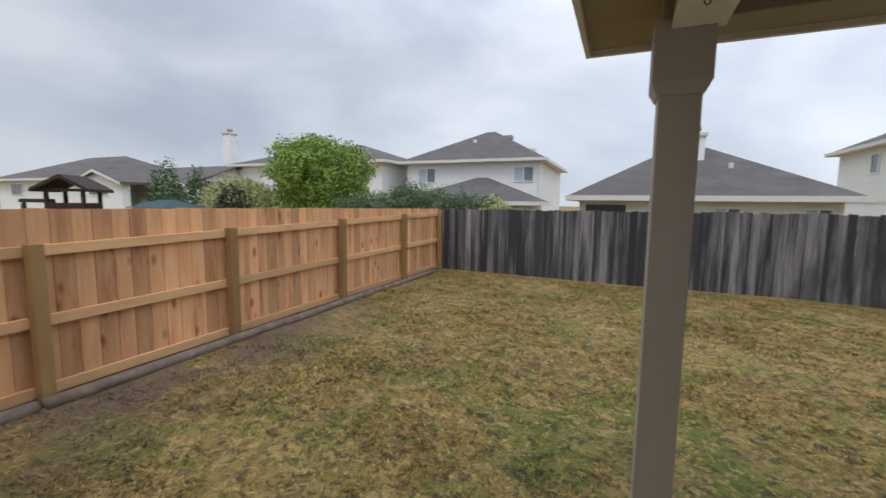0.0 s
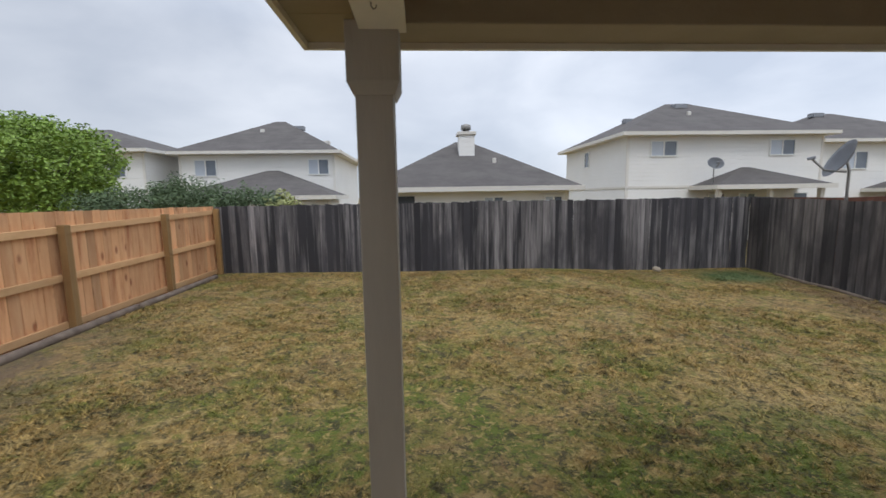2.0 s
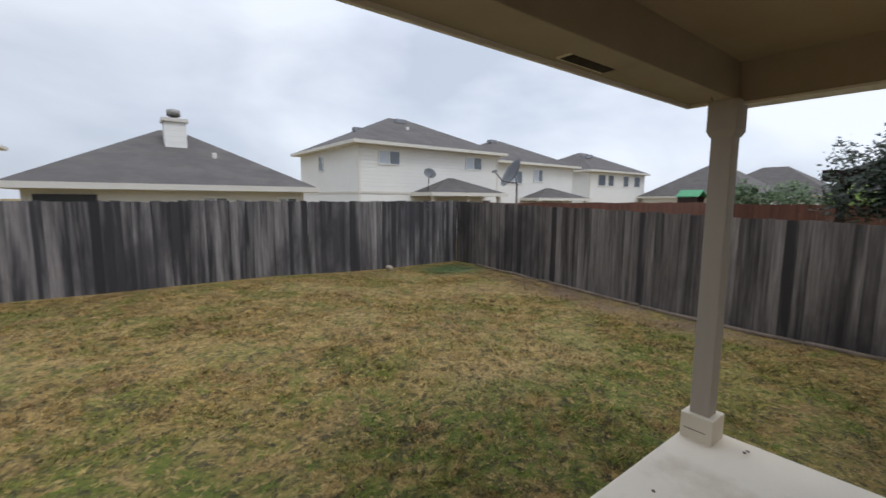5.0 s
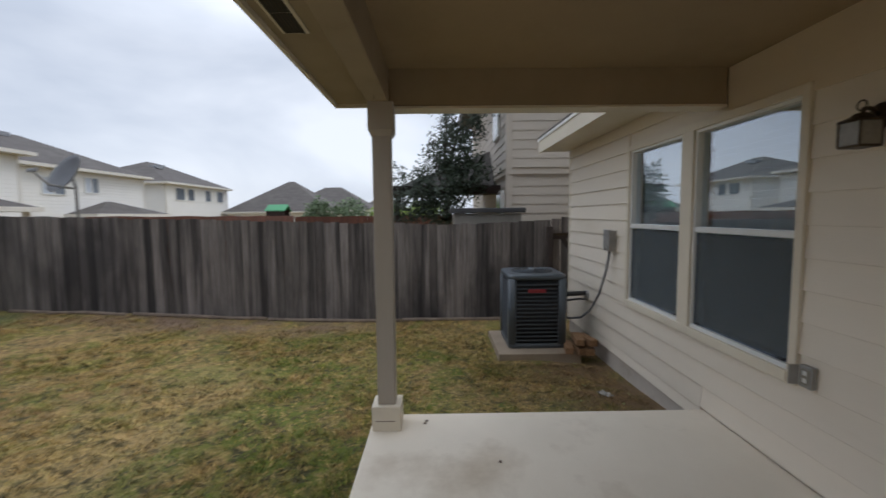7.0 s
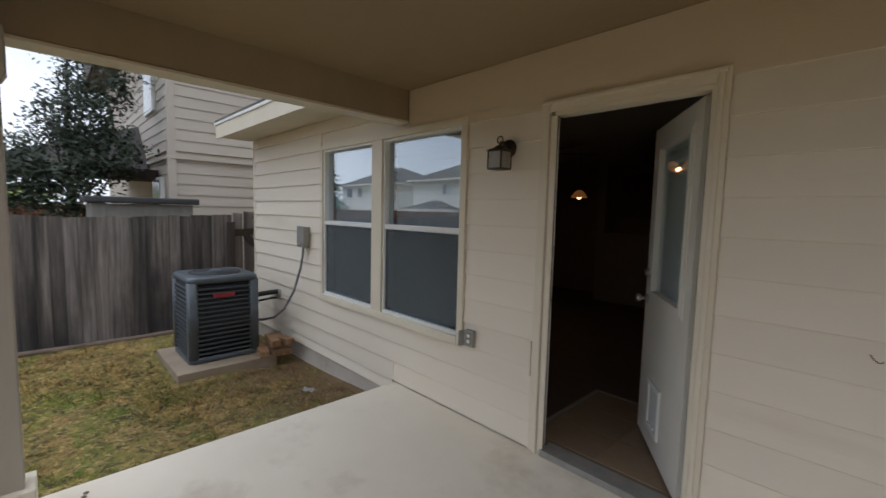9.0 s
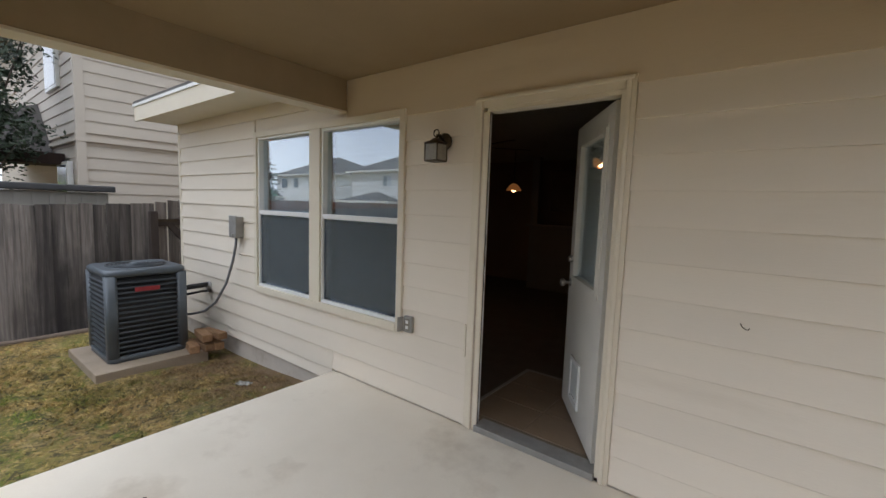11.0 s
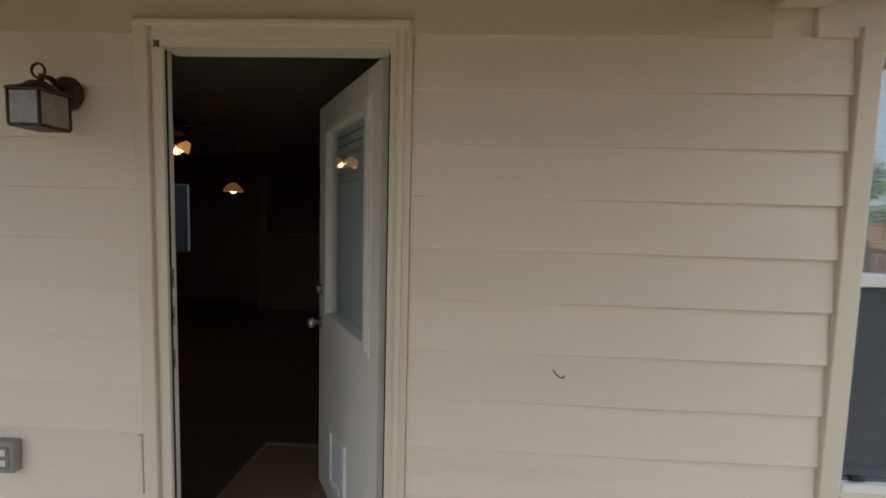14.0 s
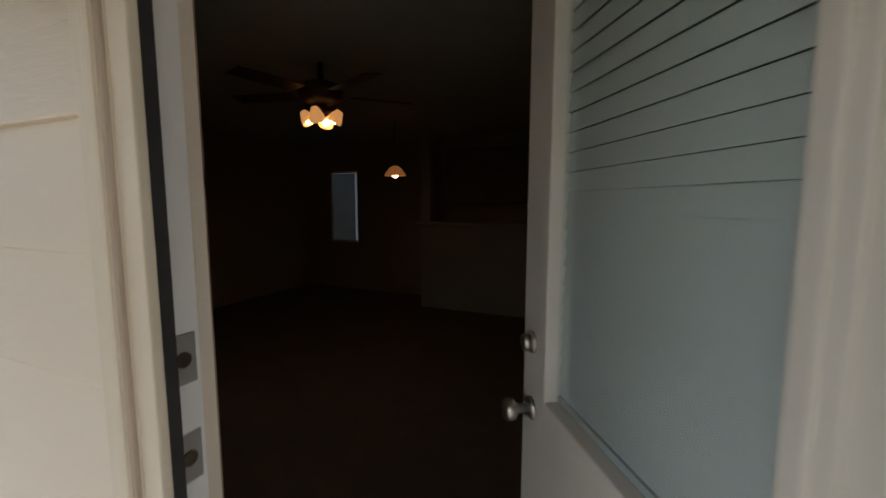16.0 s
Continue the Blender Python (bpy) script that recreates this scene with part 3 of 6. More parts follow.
tagged(new("ceiling", mesh_of("ceiling", box(BEAM_L[1] - 0.02, BEAM_R[0] + 0.02, -0.01, FRONT_Y[0] + 0.02, CEIL_Z, CEIL_Z + 0.03), M_CEIL_SHADED)), "tan patio ceiling, its colour darkened for shade", "ceiling", kind="structure")
beams = thing("patio_beam", "tan timber beams under the patio roof, darkened for shade", "beam", kind="structure")
part("front_beam", box(BEAM_L[0] - 0.03, BEAM_R[1] + 0.02, *FRONT_Y, B_Z, B_T + 0.02, 0.006), M_BEAM_SHADED, beams)
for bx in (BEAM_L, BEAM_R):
    part("side_beam", box(*bx, 0.014, FRONT_Y[0] - 0.002, B_Z - 0.012, B_T + 0.02, 0.006), M_BEAM_SHADED, beams)
    # added strip in paler paint, stands for outdoor light on the beam's underside
    part("bottom_board", box(bx[0] - 0.006, bx[1] + 0.006, 0.014, FRONT_Y[0] - 0.002, B_Z - 0.03, B_Z - 0.013, 0.003), M_TRIM, beams, "thin pale strip added for the beam's lit underside")
soffit = thing("soffit", "tan soffit round the patio roof, darkened for shade", "soffit", kind="structure")
part("soffit_board", box(R_X0, R_X1, FRONT_Y[1] + 0.002, R_Y, 2.30, 2.315), M_BEAM_SHADED, soffit)
part("soffit_board", box(R_X0, BEAM_L[0] - 0.002, 0.002, FRONT_Y[1], 2.30, 2.315), M_BEAM_SHADED, soffit)
part("soffit_board", box(BEAM_R[1] + 0.002, R_X1, 0.002, FRONT_Y[1], 2.30, 2.315), M_BEAM_SHADED, soffit)
frieze = thing("frieze", "plain frieze boards under the patio ceiling, toned tan for shade", "trim", kind="structure")
for fx0, fx1, fz in ((BEAM_L[1] + 0.002, CAS_D[0], 2.1), (CAS_D[0], CAS_D[1], CAS_D[3] + 0.002), (CAS_D[1], CAS_A[0], 2.1), (CAS_A[0], BEAM_R[0] - 0.002, CAS_A[3] + 0.002)):
    part("frieze_board", box(fx0, fx1, -0.011, 0.0105, fz, CEIL_Z - 0.002), M_FRIEZE_SHADED, frieze)
part("fascia", box(R_X0 - 0.022, R_X1 + 0.022, R_Y, R_Y + 0.022, 2.275, 2.46, 0.003), M_TRIM, soffit)
part("fascia", box(R_X0 - 0.022, R_X0, 0.0, R_Y, 2.275, 2.46, 0.003), M_TRIM, soffit)
part("fascia", box(R_X1, R_X1 + 0.022, 0.0, R_Y, 2.275, 2.46, 0.003), M_TRIM, soffit)
vent = thing("soffit_vent", "dark louvred vent strip in the soffit", "vent", at=(2.28, 2.625, 2.292))
part("frame", box(-0.20, 0.20, -0.06, 0.06, 0.0, 0.008, 0.002), M_TRIM, vent)
for k in range(2):
    part("opening", box(-0.185 + 0.19 * k, -0.005 + 0.19 * k, -0.045, 0.045, -0.003, 0.004), M_BLACK, vent)
for k in range(6):
    part("slat", box(-0.185, 0.185, -0.042 + 0.015 * k, -0.037 + 0.015 * k, -0.006, -0.002), M_BRONZE, vent)
bm = bmesh.new()
for verts in (((R_X0 - 0.05, R_Y + 0.05, 2.48), (R_X1 + 0.05, R_Y + 0.05, 2.48), (R_X1 + 0.05, -0.4, 3.4), (R_X0 - 0.05, -0.4, 3.4)),
              ((R_X0 - 0.05, R_Y + 0.05, 2.44), (R_X1 + 0.05, R_Y + 0.05, 2.44), (R_X1 + 0.05, -0.4, 3.36), (R_X0 - 0.05, -0.4, 3.36))):
    bm.faces.new([bm.verts.new(v) for v in verts])
bmesh.ops.bridge_loops(bm, edges=bm.edges[:])
tagged(new("roof_patio", mesh_of("roof_patio", bm, M_SHINGLE)), "grey shingled roof over the patio", "roof", kind="structure")
# main roof and its eave
eave = thing("eave", "cream painted house eave with soffit and fascia", "eave", kind="structure")
part("soffit_board", box(R_X1 + 0.024, X_R + 0.08, 0.012, 0.44, 2.40, 2.415), M_TRIM, eave)
part("fascia", box(R_X1 + 0.024, X_R + 0.08, 0.44, 0.462, 2.375, 2.565, 0.003), M_TRIM, eave)
part("drip_edge", box(R_X1 + 0.024, X_R + 0.10, 0.455, 0.475, 2.545, 2.58, 0.003), M_VINYL, eave)
part("soffit_board", box(X_L - 0.4, R_X0 - 0.024, 0.012, 0.44, 2.40, 2.415), M_TRIM, eave)
part("fascia", box(X_L - 0.4, R_X0 - 0.024, 0.44, 0.462, 2.375, 2.565, 0.003), M_TRIM, eave)
bm = prism([(-9.6, 2.56), (-9.6, 2.61), (-4.5, 5.46), (0.47, 2.61), (0.47, 2.56), (-4.5, 5.36)], X_L - 0.4, X_R + 0.09)
turned(bm, Matrix(((0, 1, 0, 0), (1, 0, 0, 0), (0, 0, 1, 0), (0, 0, 0, 1))))
bmesh.ops.recalc_face_normals(bm, faces=bm.faces[:])
tagged(new("roof", mesh_of("roof", bm, M_SHINGLE)), "grey shingled gable roof of the house", "roof", kind="structure")
for gx0 in (X_L, X_R - 0.1):
    gb = turned(prism([(-9.1, 2.6), (-0.02, 2.6), (-4.5, 5.2)], gx0, gx0 + 0.1), Matrix(((0, 1, 0, 0), (1, 0, 0, 0), (0, 0, 1, 0), (0, 0, 0, 1))))
    bmesh.ops.recalc_face_normals(gb, faces=gb.faces[:])
    tagged(new("wall_gable", mesh_of("wall_gable", gb, M_SIDING)), "cream siding gable end", "wall", kind="structure")


def patio_post():
    post = thing("patio_post", "square tan painted patio post with cap and base block", "post", "patio posts", at=(P_LEFT, PY + 0.02, 0))
    h = P_W / 2
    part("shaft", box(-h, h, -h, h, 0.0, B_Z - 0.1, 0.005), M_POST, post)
    cap = box(-0.084, 0.084, -0.084, 0.084, B_Z - 0.185, B_Z, 0.005)
    cb = bmesh.new()
    lo = [cb.verts.new((sx * 0.066, sy * 0.066, B_Z - 0.22)) for sx, sy in ((-1, -1), (1, -1), (1, 1), (-1, 1))]
    hi = [cb.verts.new((sx * 0.084, sy * 0.084, B_Z - 0.183)) for sx, sy in ((-1, -1), (1, -1), (1, 1), (-1, 1))]
    for k in range(4):
        cb.faces.new((lo[k], lo[(k + 1) % 4], hi[(k + 1) % 4], hi[k]))
    cb.faces.new(lo[::-1])
    join(cap, cb)
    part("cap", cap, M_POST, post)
    part("base_block", box(-0.1, 0.1, -0.1, 0.1, SLAB_Z, 0.155, 0.006), M_TRIM, post)
    part("crack", box(-0.06, 0.075, 0.0985, 0.1015, 0.06, 0.066), M_TIMBER, post, "dark split across the block")
    part("crack", box(-0.1015, -0.0985, -0.06, 0.075, 0.05, 0.056), M_TIMBER, post, "dark split across the block")
    return post


p0 = patio_post()
copy_thing(p0, pose(P_RIGHT, PY + 0.02, 0))


# ---- windows and door ----
def casing(name, c, hole, label, mull=None, sill=True):
    ob = thing(name, label, "window", kind="structure")
    x0, x1, z0, z1 = c
    for nm, b in (("window_frame", (x0, hole[0], -0.012, 0.026, z0, z1)), ("window_frame", (hole[1], x1, -0.012, 0.026, z0, z1)),
                  ("window_frame", (hole[0], hole[1], -0.012, 0.024, hole[3], z1)), ("window_sill", (hole[0], hole[1], -0.012, 0.03, z0, hole[2]))):
        part(nm, box(*b, 0.004), M_TRIM, ob)
    if mull:
        part("mullion", box(*mull, -0.1, 0.024, hole[2], hole[3], 0.004), M_TRIM, ob)
    return ob


def sash(ob, x0, x1, z0, z1, rail, blinds):
    """A double-hung unit: white frame, rail, two panes, a screen on the lower half, blinds behind."""
    f = 0.022
    fr = box(x0, x0 + f, -0.09, 0.004, z0, z1, 0.003)
    box(x1 - f, x1, -0.09, 0.004, z0, z1, 0.003, fr)
    box(x0 + f, x1 - f, -0.09, 0.004, z1 - f, z1, 0.003, fr)
    box(x0 + f, x1 - f, -0.09, 0.008, z0, z0 + f + 0.008, 0.003, fr)
    part("sash_frame", fr, M_VINYL, ob, "white vinyl window frame")
    part("meeting_rail", box(x0 + f, x1 - f, -0.06, 0.0, rail - 0.024, rail + 0.018, 0.004), M_VINYL, ob, "white vinyl meeting rail")
    up = part("pane", box(x0 + f, x1 - f, -0.05, -0.046, rail + 0.018, z1 - f), M_GLASS_UP, ob)
    low = part("pane", box(x0 + f, x1 - f, -0.066, -0.062, z0 + f, rail - 0.024), M_GLASS_UP, ob)
    up.visible_shadow = low.visible_shadow = False
    sc = part("screen", box(x0 + f + 0.012, x1 - f - 0.012, -0.022, -0.020, z0 + f + 0.02, rail - 0.032), M_GLASS_LOW, ob, "dark grey insect screen")
    sc.visible_shadow = False
    fr = bmesh.new()
    for b in ((x0 + f, x0 + f + 0.012, z0 + f, rail - 0.026), (x1 - f - 0.012, x1 - f, z0 + f, rail - 0.026), (x0 + f + 0.012, x1 - f - 0.012, z0 + f + 0.008, z0 + f + 0.02)):
        box(b[0], b[1], -0.026, -0.014, b[2], b[3], 0.002, fr)
    part("screen_frame", fr, M_SCREEN, ob, "thin dark screen frame")
    for k in range(2):
        part("screen_tab", box(x0 + 0.06 + k * (x1 - x0 - 0.16), x0 + 0.10 + k * (x1 - x0 - 0.16), -0.02, 0.002, z0 + 0.036, z0 + 0.05, 0.003), M_BLACK, ob)
    if blinds:
        bm = bmesh.new()
        z = z0 + 0.05
        while z < z1 - 0.04:
            own = box(x0 + 0.03, x1 - 0.03, -0.002, 0.002, -0.026, 0.026)
            turned(own, Matrix.Translation((0, -0.125, z)) @ Matrix.Rotation(radians(-28), 4, "X"))
            join(bm, own)
            z += 0.046
        part("blind", bm, M_BLIND, ob, "closed pale horizontal blinds")


win_a = casing("window_1", CAS_A, WIN_A, "pair of double-hung windows reflecting houses and sky", (3.752, 3.905))
sash(win_a, 2.795, 3.752, 0.565, 2.095, 1.34, True)
sash(win_a, 3.905, 4.825, 0.565, 2.095, 1.34, True)
win_b = casing("window_2", CAS_B, WIN_B, "double-hung window with closed blinds behind the glass")
sash(win_b, -1.325, -0.287, 0.60, 2.06, 1.33, True)

door_1 = thing("door_1", "open white back door with half glass and pet flap", "door", kind="structure")
x0, x1, z0, z1 = CAS_D
for a, b, c, d in ((x0, DOOR[0] - 0.018, SLAB_Z, z1), (DOOR[1] + 0.018, x1, SLAB_Z, z1)):
    part("door_casing", box(a, b, -0.012, 0.02, c, d, 0.004), M_TRIM, door_1)
    part("casing_bead", box(a + 0.008 if a > 1.5 else b - 0.030, a + 0.030 if a > 1.5 else b - 0.008, 0.018, 0.032, c, d - 0.01, 0.006), M_TRIM, door_1)
part("door_casing", box(DOOR[0] - 0.018, DOOR[1] + 0.018, -0.012, 0.02, DOOR[3] + 0.018, z1, 0.004), M_TRIM, door_1)
part("casing_bead", box(x0 + 0.01, x1 - 0.01, 0.018, 0.034, z1 - 0.028, z1 - 0.006, 0.006), M_TRIM, door_1)
part("jamb", box(DOOR[0] - 0.018, DOOR[0] + 0.004, -0.078, 0.012, 0.0, DOOR[3] + 0.018, 0.003), M_TRIM, door_1)
part("jamb", box(DOOR[1] - 0.018, DOOR[1] + 0.018, 0.003, 0.0175, SLAB_Z, DOOR[3] - 0.006, 0.003), M_TRIM, door_1)
part("jamb", box(DOOR[0] + 0.004, DOOR[1] - 0.004, -0.078, 0.012, DOOR[3] - 0.004, DOOR[3] + 0.018, 0.003), M_TRIM, door_1)
part("weather_strip", box(DOOR[1] - 0.010, DOOR[1] + 0.012, -0.018, 0.003, 0.02, DOOR[3] - 0.006), M_BLACK, door_1, "black jamb strip, weather seal and dark hinge gap")
part("inner_jamb", box(DOOR[1] + 0.012, DOOR[1] + 0.031, -0.064, -0.003, 0.0, DOOR[3] - 0.006), M_VINYL, door_1, "white painted inner jamb")
part("worn_strip", box(DOOR[1] + 0.019, DOOR[1] + 0.048, 0.018, 0.0265, SLAB_Z, DOOR[3] + 0.01, 0.003), M_WORN, door_1, "flaking brown caulk strip")
# hinge side: black strip added to make the gap beside the leaf dark
part("weather_strip", box(DOOR[0] + 0.004, DOOR[0] + 0.016, -0.05, -0.03, 0.02, DOOR[3] - 0.006), M_BLACK, door_1, "black jamb strip, weather seal and dark hinge gap")
part("threshold", box(DOOR[0] + 0.004, DOOR[1] - 0.004, -0.098, 0.03, SLAB_Z, 0.022, 0.006), M_GALV, door_1, "dull metal threshold")
for zz in (1.25, 1.11, 0.945):
    st = part("strike_plate", box(DOOR[1] + 0.0095, DOOR[1] + 0.0125, -0.057, -0.0185, zz - 0.035, zz + 0.035, 0.001), M_GALV, door_1, "worn steel strike plate")
    part("latch_hole", turned(lathe([(0.011, 0), (0.011, 0.002)], 14), Matrix.Translation((DOOR[1] + 0.0094, -0.038, zz)) @ Matrix.Rotation(radians(-90), 4, "Y")), M_BRONZE, st)

HINGE, SWING = (1.266, -0.078), -57.0
LEAF = 0.852
leaf_m = Matrix.Translation((*HINGE, 0)) @ Matrix.Rotation(radians(SWING), 4, "Z") @ Matrix.Translation((0, 0.022, 0))
G0, G1, GZ0, GZ1 = 0.128, 0.688, 0.995, 1.905
bm = box(0, G0, -0.022, 0.022, 0.03, 2.045, 0.002)
box(G1, LEAF, -0.022, 0.022, 0.03, 2.045, 0.002, bm)
box(G0, G1, -0.022, 0.022, 0.03, GZ0, 0, bm)
box(G0, G1, -0.022, 0.022, GZ1, 2.045, 0, bm)
leaf = part("door_leaf", turned(bm, leaf_m), M_DOOR, door_1, "off-white steel door leaf standing open")
bm = bmesh.new()
for s, t in ((0.0, 0.030), (0.010, 0.036)):
    e = 0.042 - s * 2.0
    q = 0.004 + s * 0.35
    for b in ((G0 - e, G0 + q, GZ0 - e, GZ1 + e), (G1 - q, G1 + e, GZ0 - e, GZ1 + e), (G0 + q - 0.001, G1 - q + 0.001, GZ0 - e + 0.001, GZ0 + q), (G0 + q - 0.001, G1 - q + 0.001, GZ1 - q, GZ1 + e - 0.001)):
        box(b[0], b[1], -t, t, b[2], b[3], 0.005, bm)
part("glass_moulding", turned(bm, leaf_m), M_DOOR, leaf)
part("hinge_edge", turned(box(-0.003, 0.0005, -0.0225, 0.0225, 0.03, 2.045), leaf_m), M_DOOR, leaf)
part("blind_rail", turned(box(G0 + 0.002, G1 - 0.002, -0.010, 0.002, GZ0, GZ0 + 0.022), leaf_m), M_DOOR_BLIND, leaf)
pn = part("pane", turned(box(G0, G1, 0.004, 0.008, GZ0, GZ1), leaf_m), M_GLASS_DOOR, leaf)
pn.visible_shadow = False
part("inner_pane", turned(box(G0, G1, -0.016, -0.012, GZ0, GZ1), leaf_m), M_GLASS_DOOR, leaf)
z = GZ0 + 0.012
while z < GZ1:
    own = turned(box(G0 + 0.006, G1 - 0.006, -0.0006, 0.0006, -0.0208, 0.0208), leaf_m @ Matrix.Translation((0, -0.004, z)) @ Matrix.Rotation(radians(9), 4, "X"))
    part("slat", own, M_DOOR_BLIND, leaf)
    z += 0.0415
for zz, r in ((1.11, 0.028), (0.935, 0.03)):
    ln = part("rose", turned(lathe([(r, 0), (r, 0.006), (r * 0.7, 0.012)], 20), leaf_m @ Matrix.Translation((0.79, 0.022, zz)) @ Matrix.Rotation(radians(-90), 4, "X")), M_STEEL, leaf, "brushed steel rose")
    prof = [(0.012, 0), (0.012, 0.03), (0.026, 0.04), (0.029, 0.055), (0.024, 0.066), (0.006, 0.07)] if zz < 1 else [(0.022, 0), (0.021, 0.018), (0.012, 0.022)]
    part("door_knob" if zz < 1 else "deadbolt", turned(lathe(prof, 20), leaf_m @ Matrix.Translation((0.79, 0.030, zz)) @ Matrix.Rotation(radians(-90), 4, "X")), M_STEEL, ln, "brushed steel")
    prof2 = [(0.012, 0), (0.012, 0.03), (0.026, 0.04), (0.029, 0.055), (0.024, 0.066), (0.006, 0.07)]
    part("door_knob" if zz < 1 else "thumb_turn", turned(lathe(prof2, 16), leaf_m @ Matrix.Translation((0.79, -0.024, zz)) @ Matrix.Rotation(radians(90), 4, "X")), M_STEEL, ln, "brushed steel")
    part("latch", turned(box(LEAF - 0.003, LEAF + 0.008, -0.008, 0.008, zz - 0.012, zz + 0.012, 0.002), leaf_m), M_STEEL, leaf)
P0, P1, PZ0, PZ1 = 0.36, 0.60, 0.155, 0.46
bm = box(P0, P0 + 0.025, 0.02, 0.036, PZ0, PZ1, 0.004)
box(P1 - 0.025, P1, 0.02, 0.036, PZ0, PZ1, 0.004, bm)
box(P0 + 0.02, P1 - 0.02, 0.02, 0.036, PZ0, PZ0 + 0.03, 0.004, bm)
box(P0 + 0.02, P1 - 0.02, 0.02, 0.036, PZ1 - 0.03, PZ1, 0.004, bm)
flap = part("pet_flap_frame", turned(bm, leaf_m), M_VINYL, leaf, "white plastic pet flap frame")
part("pet_flap", turned(box(P0 + 0.02, P1 - 0.02, 0.023, 0.027, PZ0 + 0.025, PZ1 - 0.025), leaf_m), M_DOOR_BLIND, flap, "pale plastic flap")
part("flap_latch", turned(box(P0 + 0.08, P1 - 0.08, 0.027, 0.034, PZ0 + 0.03, PZ0 + 0.05, 0.002), leaf_m), M_VINYL, flap)
for zz in (0.25, 1.03, 1.80):
    hg = part("hinge", turned(tube([(0, 0, zz - 0.05), (0, 0, zz + 0.05)], 0.008, 10), Matrix.Translation((HINGE[0] - 0.001, HINGE[1] - 0.004, 0))), M_VINYL, door_1, "white painted hinge")
    part("hinge_leaf", box(DOOR[0] + 0.0045, DOOR[0] + 0.007, -0.072, -0.03, zz - 0.05, zz + 0.05), M_STEEL, hg)
    part("hinge_leaf", turned(box(-0.0055, -0.0032, -0.020, 0.022, zz - 0.05, zz + 0.05), leaf_m), M_DOOR, hg)

strip = new("trim_strip", mesh_of("trim_strip", box(2.147, 2.163, -0.004, 0.021, 0.46, 0.68, 0.003), M_TRIM))
tagged(strip, "short worn strip of trim beside the door casing", "trim", kind="structure")

# ---- lamp, outlet, hook, disconnect box ----
lamp = thing("wall_lantern", "small bronze wall lantern with seeded glass", "wall lamp", at=(2.36, 0.012, 1.86))
part("back_plate", turned(lathe([(0.058, 0), (0.056, 0.012), (0.04, 0.022), (0.02, 0.028)], 24), Matrix.Translation((0.02, 0, 0.03)) @ Matrix.Rotation(radians(-90), 4, "X")), M_BRONZE, lamp)
part("arm", tube([(0.02, 0.02, 0.03), (0.01, 0.07, 0.06), (0.0, 0.11, 0.055), (0.0, 0.12, 0.02)], 0.009, 8), M_BRONZE, lamp)
part("finial", tube([(0.022 * math.cos(a), 0.12, 0.068 + 0.022 * math.sin(a)) for a in np.linspace(0, 2 * math.pi, 14)], 0.004, 6), M_BRONZE, lamp)
part("roof", turned(lathe([(0.078, -0.004), (0.078, 0.005), (0.04, 0.02), (0.02, 0.036)], 4), Matrix.Translation((0, 0.12, 0.0)) @ Matrix.Rotation(radians(45), 4, "Z")), M_BRONZE, lamp)
for sx in (-1, 1):
    for sy in (-1, 1):
        part("corner_bar", tube([(sx * 0.05, 0.12 + sy * 0.05, 0.0), (sx * 0.05, 0.12 + sy * 0.05, -0.108)], 0.005, 6), M_BRONZE, lamp)
for k in range(4):
    bm = box(-0.046, 0.046, -0.0505, -0.0475, -0.104, -0.006)
    part("lamp_glass", turned(bm, Matrix.Translation((0, 0.12, 0)) @ Matrix.Rotation(radians(90 * k), 4, "Z")), M_FROST, lamp, "seeded glass pane")
part("bottom_ring", box(-0.052, 0.052, 0.068, 0.172, -0.115, -0.104, 0.004), M_BRONZE, lamp)

outlet = thing("outdoor_outlet", "grey metal outdoor outlet with open cover", "outlet", at=(2.655, 0.012, 0.585))
part("box", box(-0.038, 0.038, -0.002, 0.03, -0.06, 0.06, 0.005), M_GALV, outlet)
part("face", box(-0.024, 0.024, 0.028, 0.034, -0.042, 0.042, 0.004), M_FROST, outlet)
part("cover", turned(box(0, 0.05, -0.003, 0.003, -0.055, 0.055, 0.002), Matrix.Translation((0.04, 0.03, 0)) @ Matrix.Rotation(radians(75), 4, "Z")), M_GALV, outlet, "flipped-open cover flap")
for s in (-0.02, 0.02):
    part("socket", box(-0.013, 0.013, 0.0325, 0.036, s - 0.012, s + 0.012, 0.003), M_VINYL, outlet)

hook = thing("wall_hook", "small curled wire hook in the siding", "hook", at=(0.655, 0.006, 0.967))
part("wire", tube([(0.026, 0.0, 0.018), (0.018, 0.008, 0.006), (0.004, 0.014, -0.004), (-0.006, 0.015, -0.003), (-0.009, 0.014, 0.005)], 0.0022, 6), M_BRONZE, hook)

disc = thing("disconnect_box", "grey metal disconnect box on the siding", "electrical box", at=(5.2, 0.012, 1.16))
part("body", box(-0.075, 0.075, -0.002, 0.075, -0.115, 0.115, 0.006), M_GALV, disc)
part("lid", box(-0.08, 0.08, 0.07, 0.086, -0.11, 0.125, 0.006), M_GALV, disc)
part("hasp", box(-0.012, 0.012, 0.084, 0.096, -0.10, -0.07, 0.003), M_STEEL, disc)
part("conduit", tube([(0, 0.045, -0.10), (0.0, 0.05, -0.19), (0.02, 0.07, -0.35), (0.10, 0.11, -0.62), (0.26, 0.16, -0.86), (0.42, 0.21, -0.98), (0.58, 0.29, -1.03), (0.72, 0.41, -1.03)], 0.014, 10), M_GREY_HOSE, disc, "drooping grey flexible conduit")
lineset = thing("refrigerant_line", "black insulated pipes between wall and unit", "pipe", at=(6.0, 0.0, 0.36))
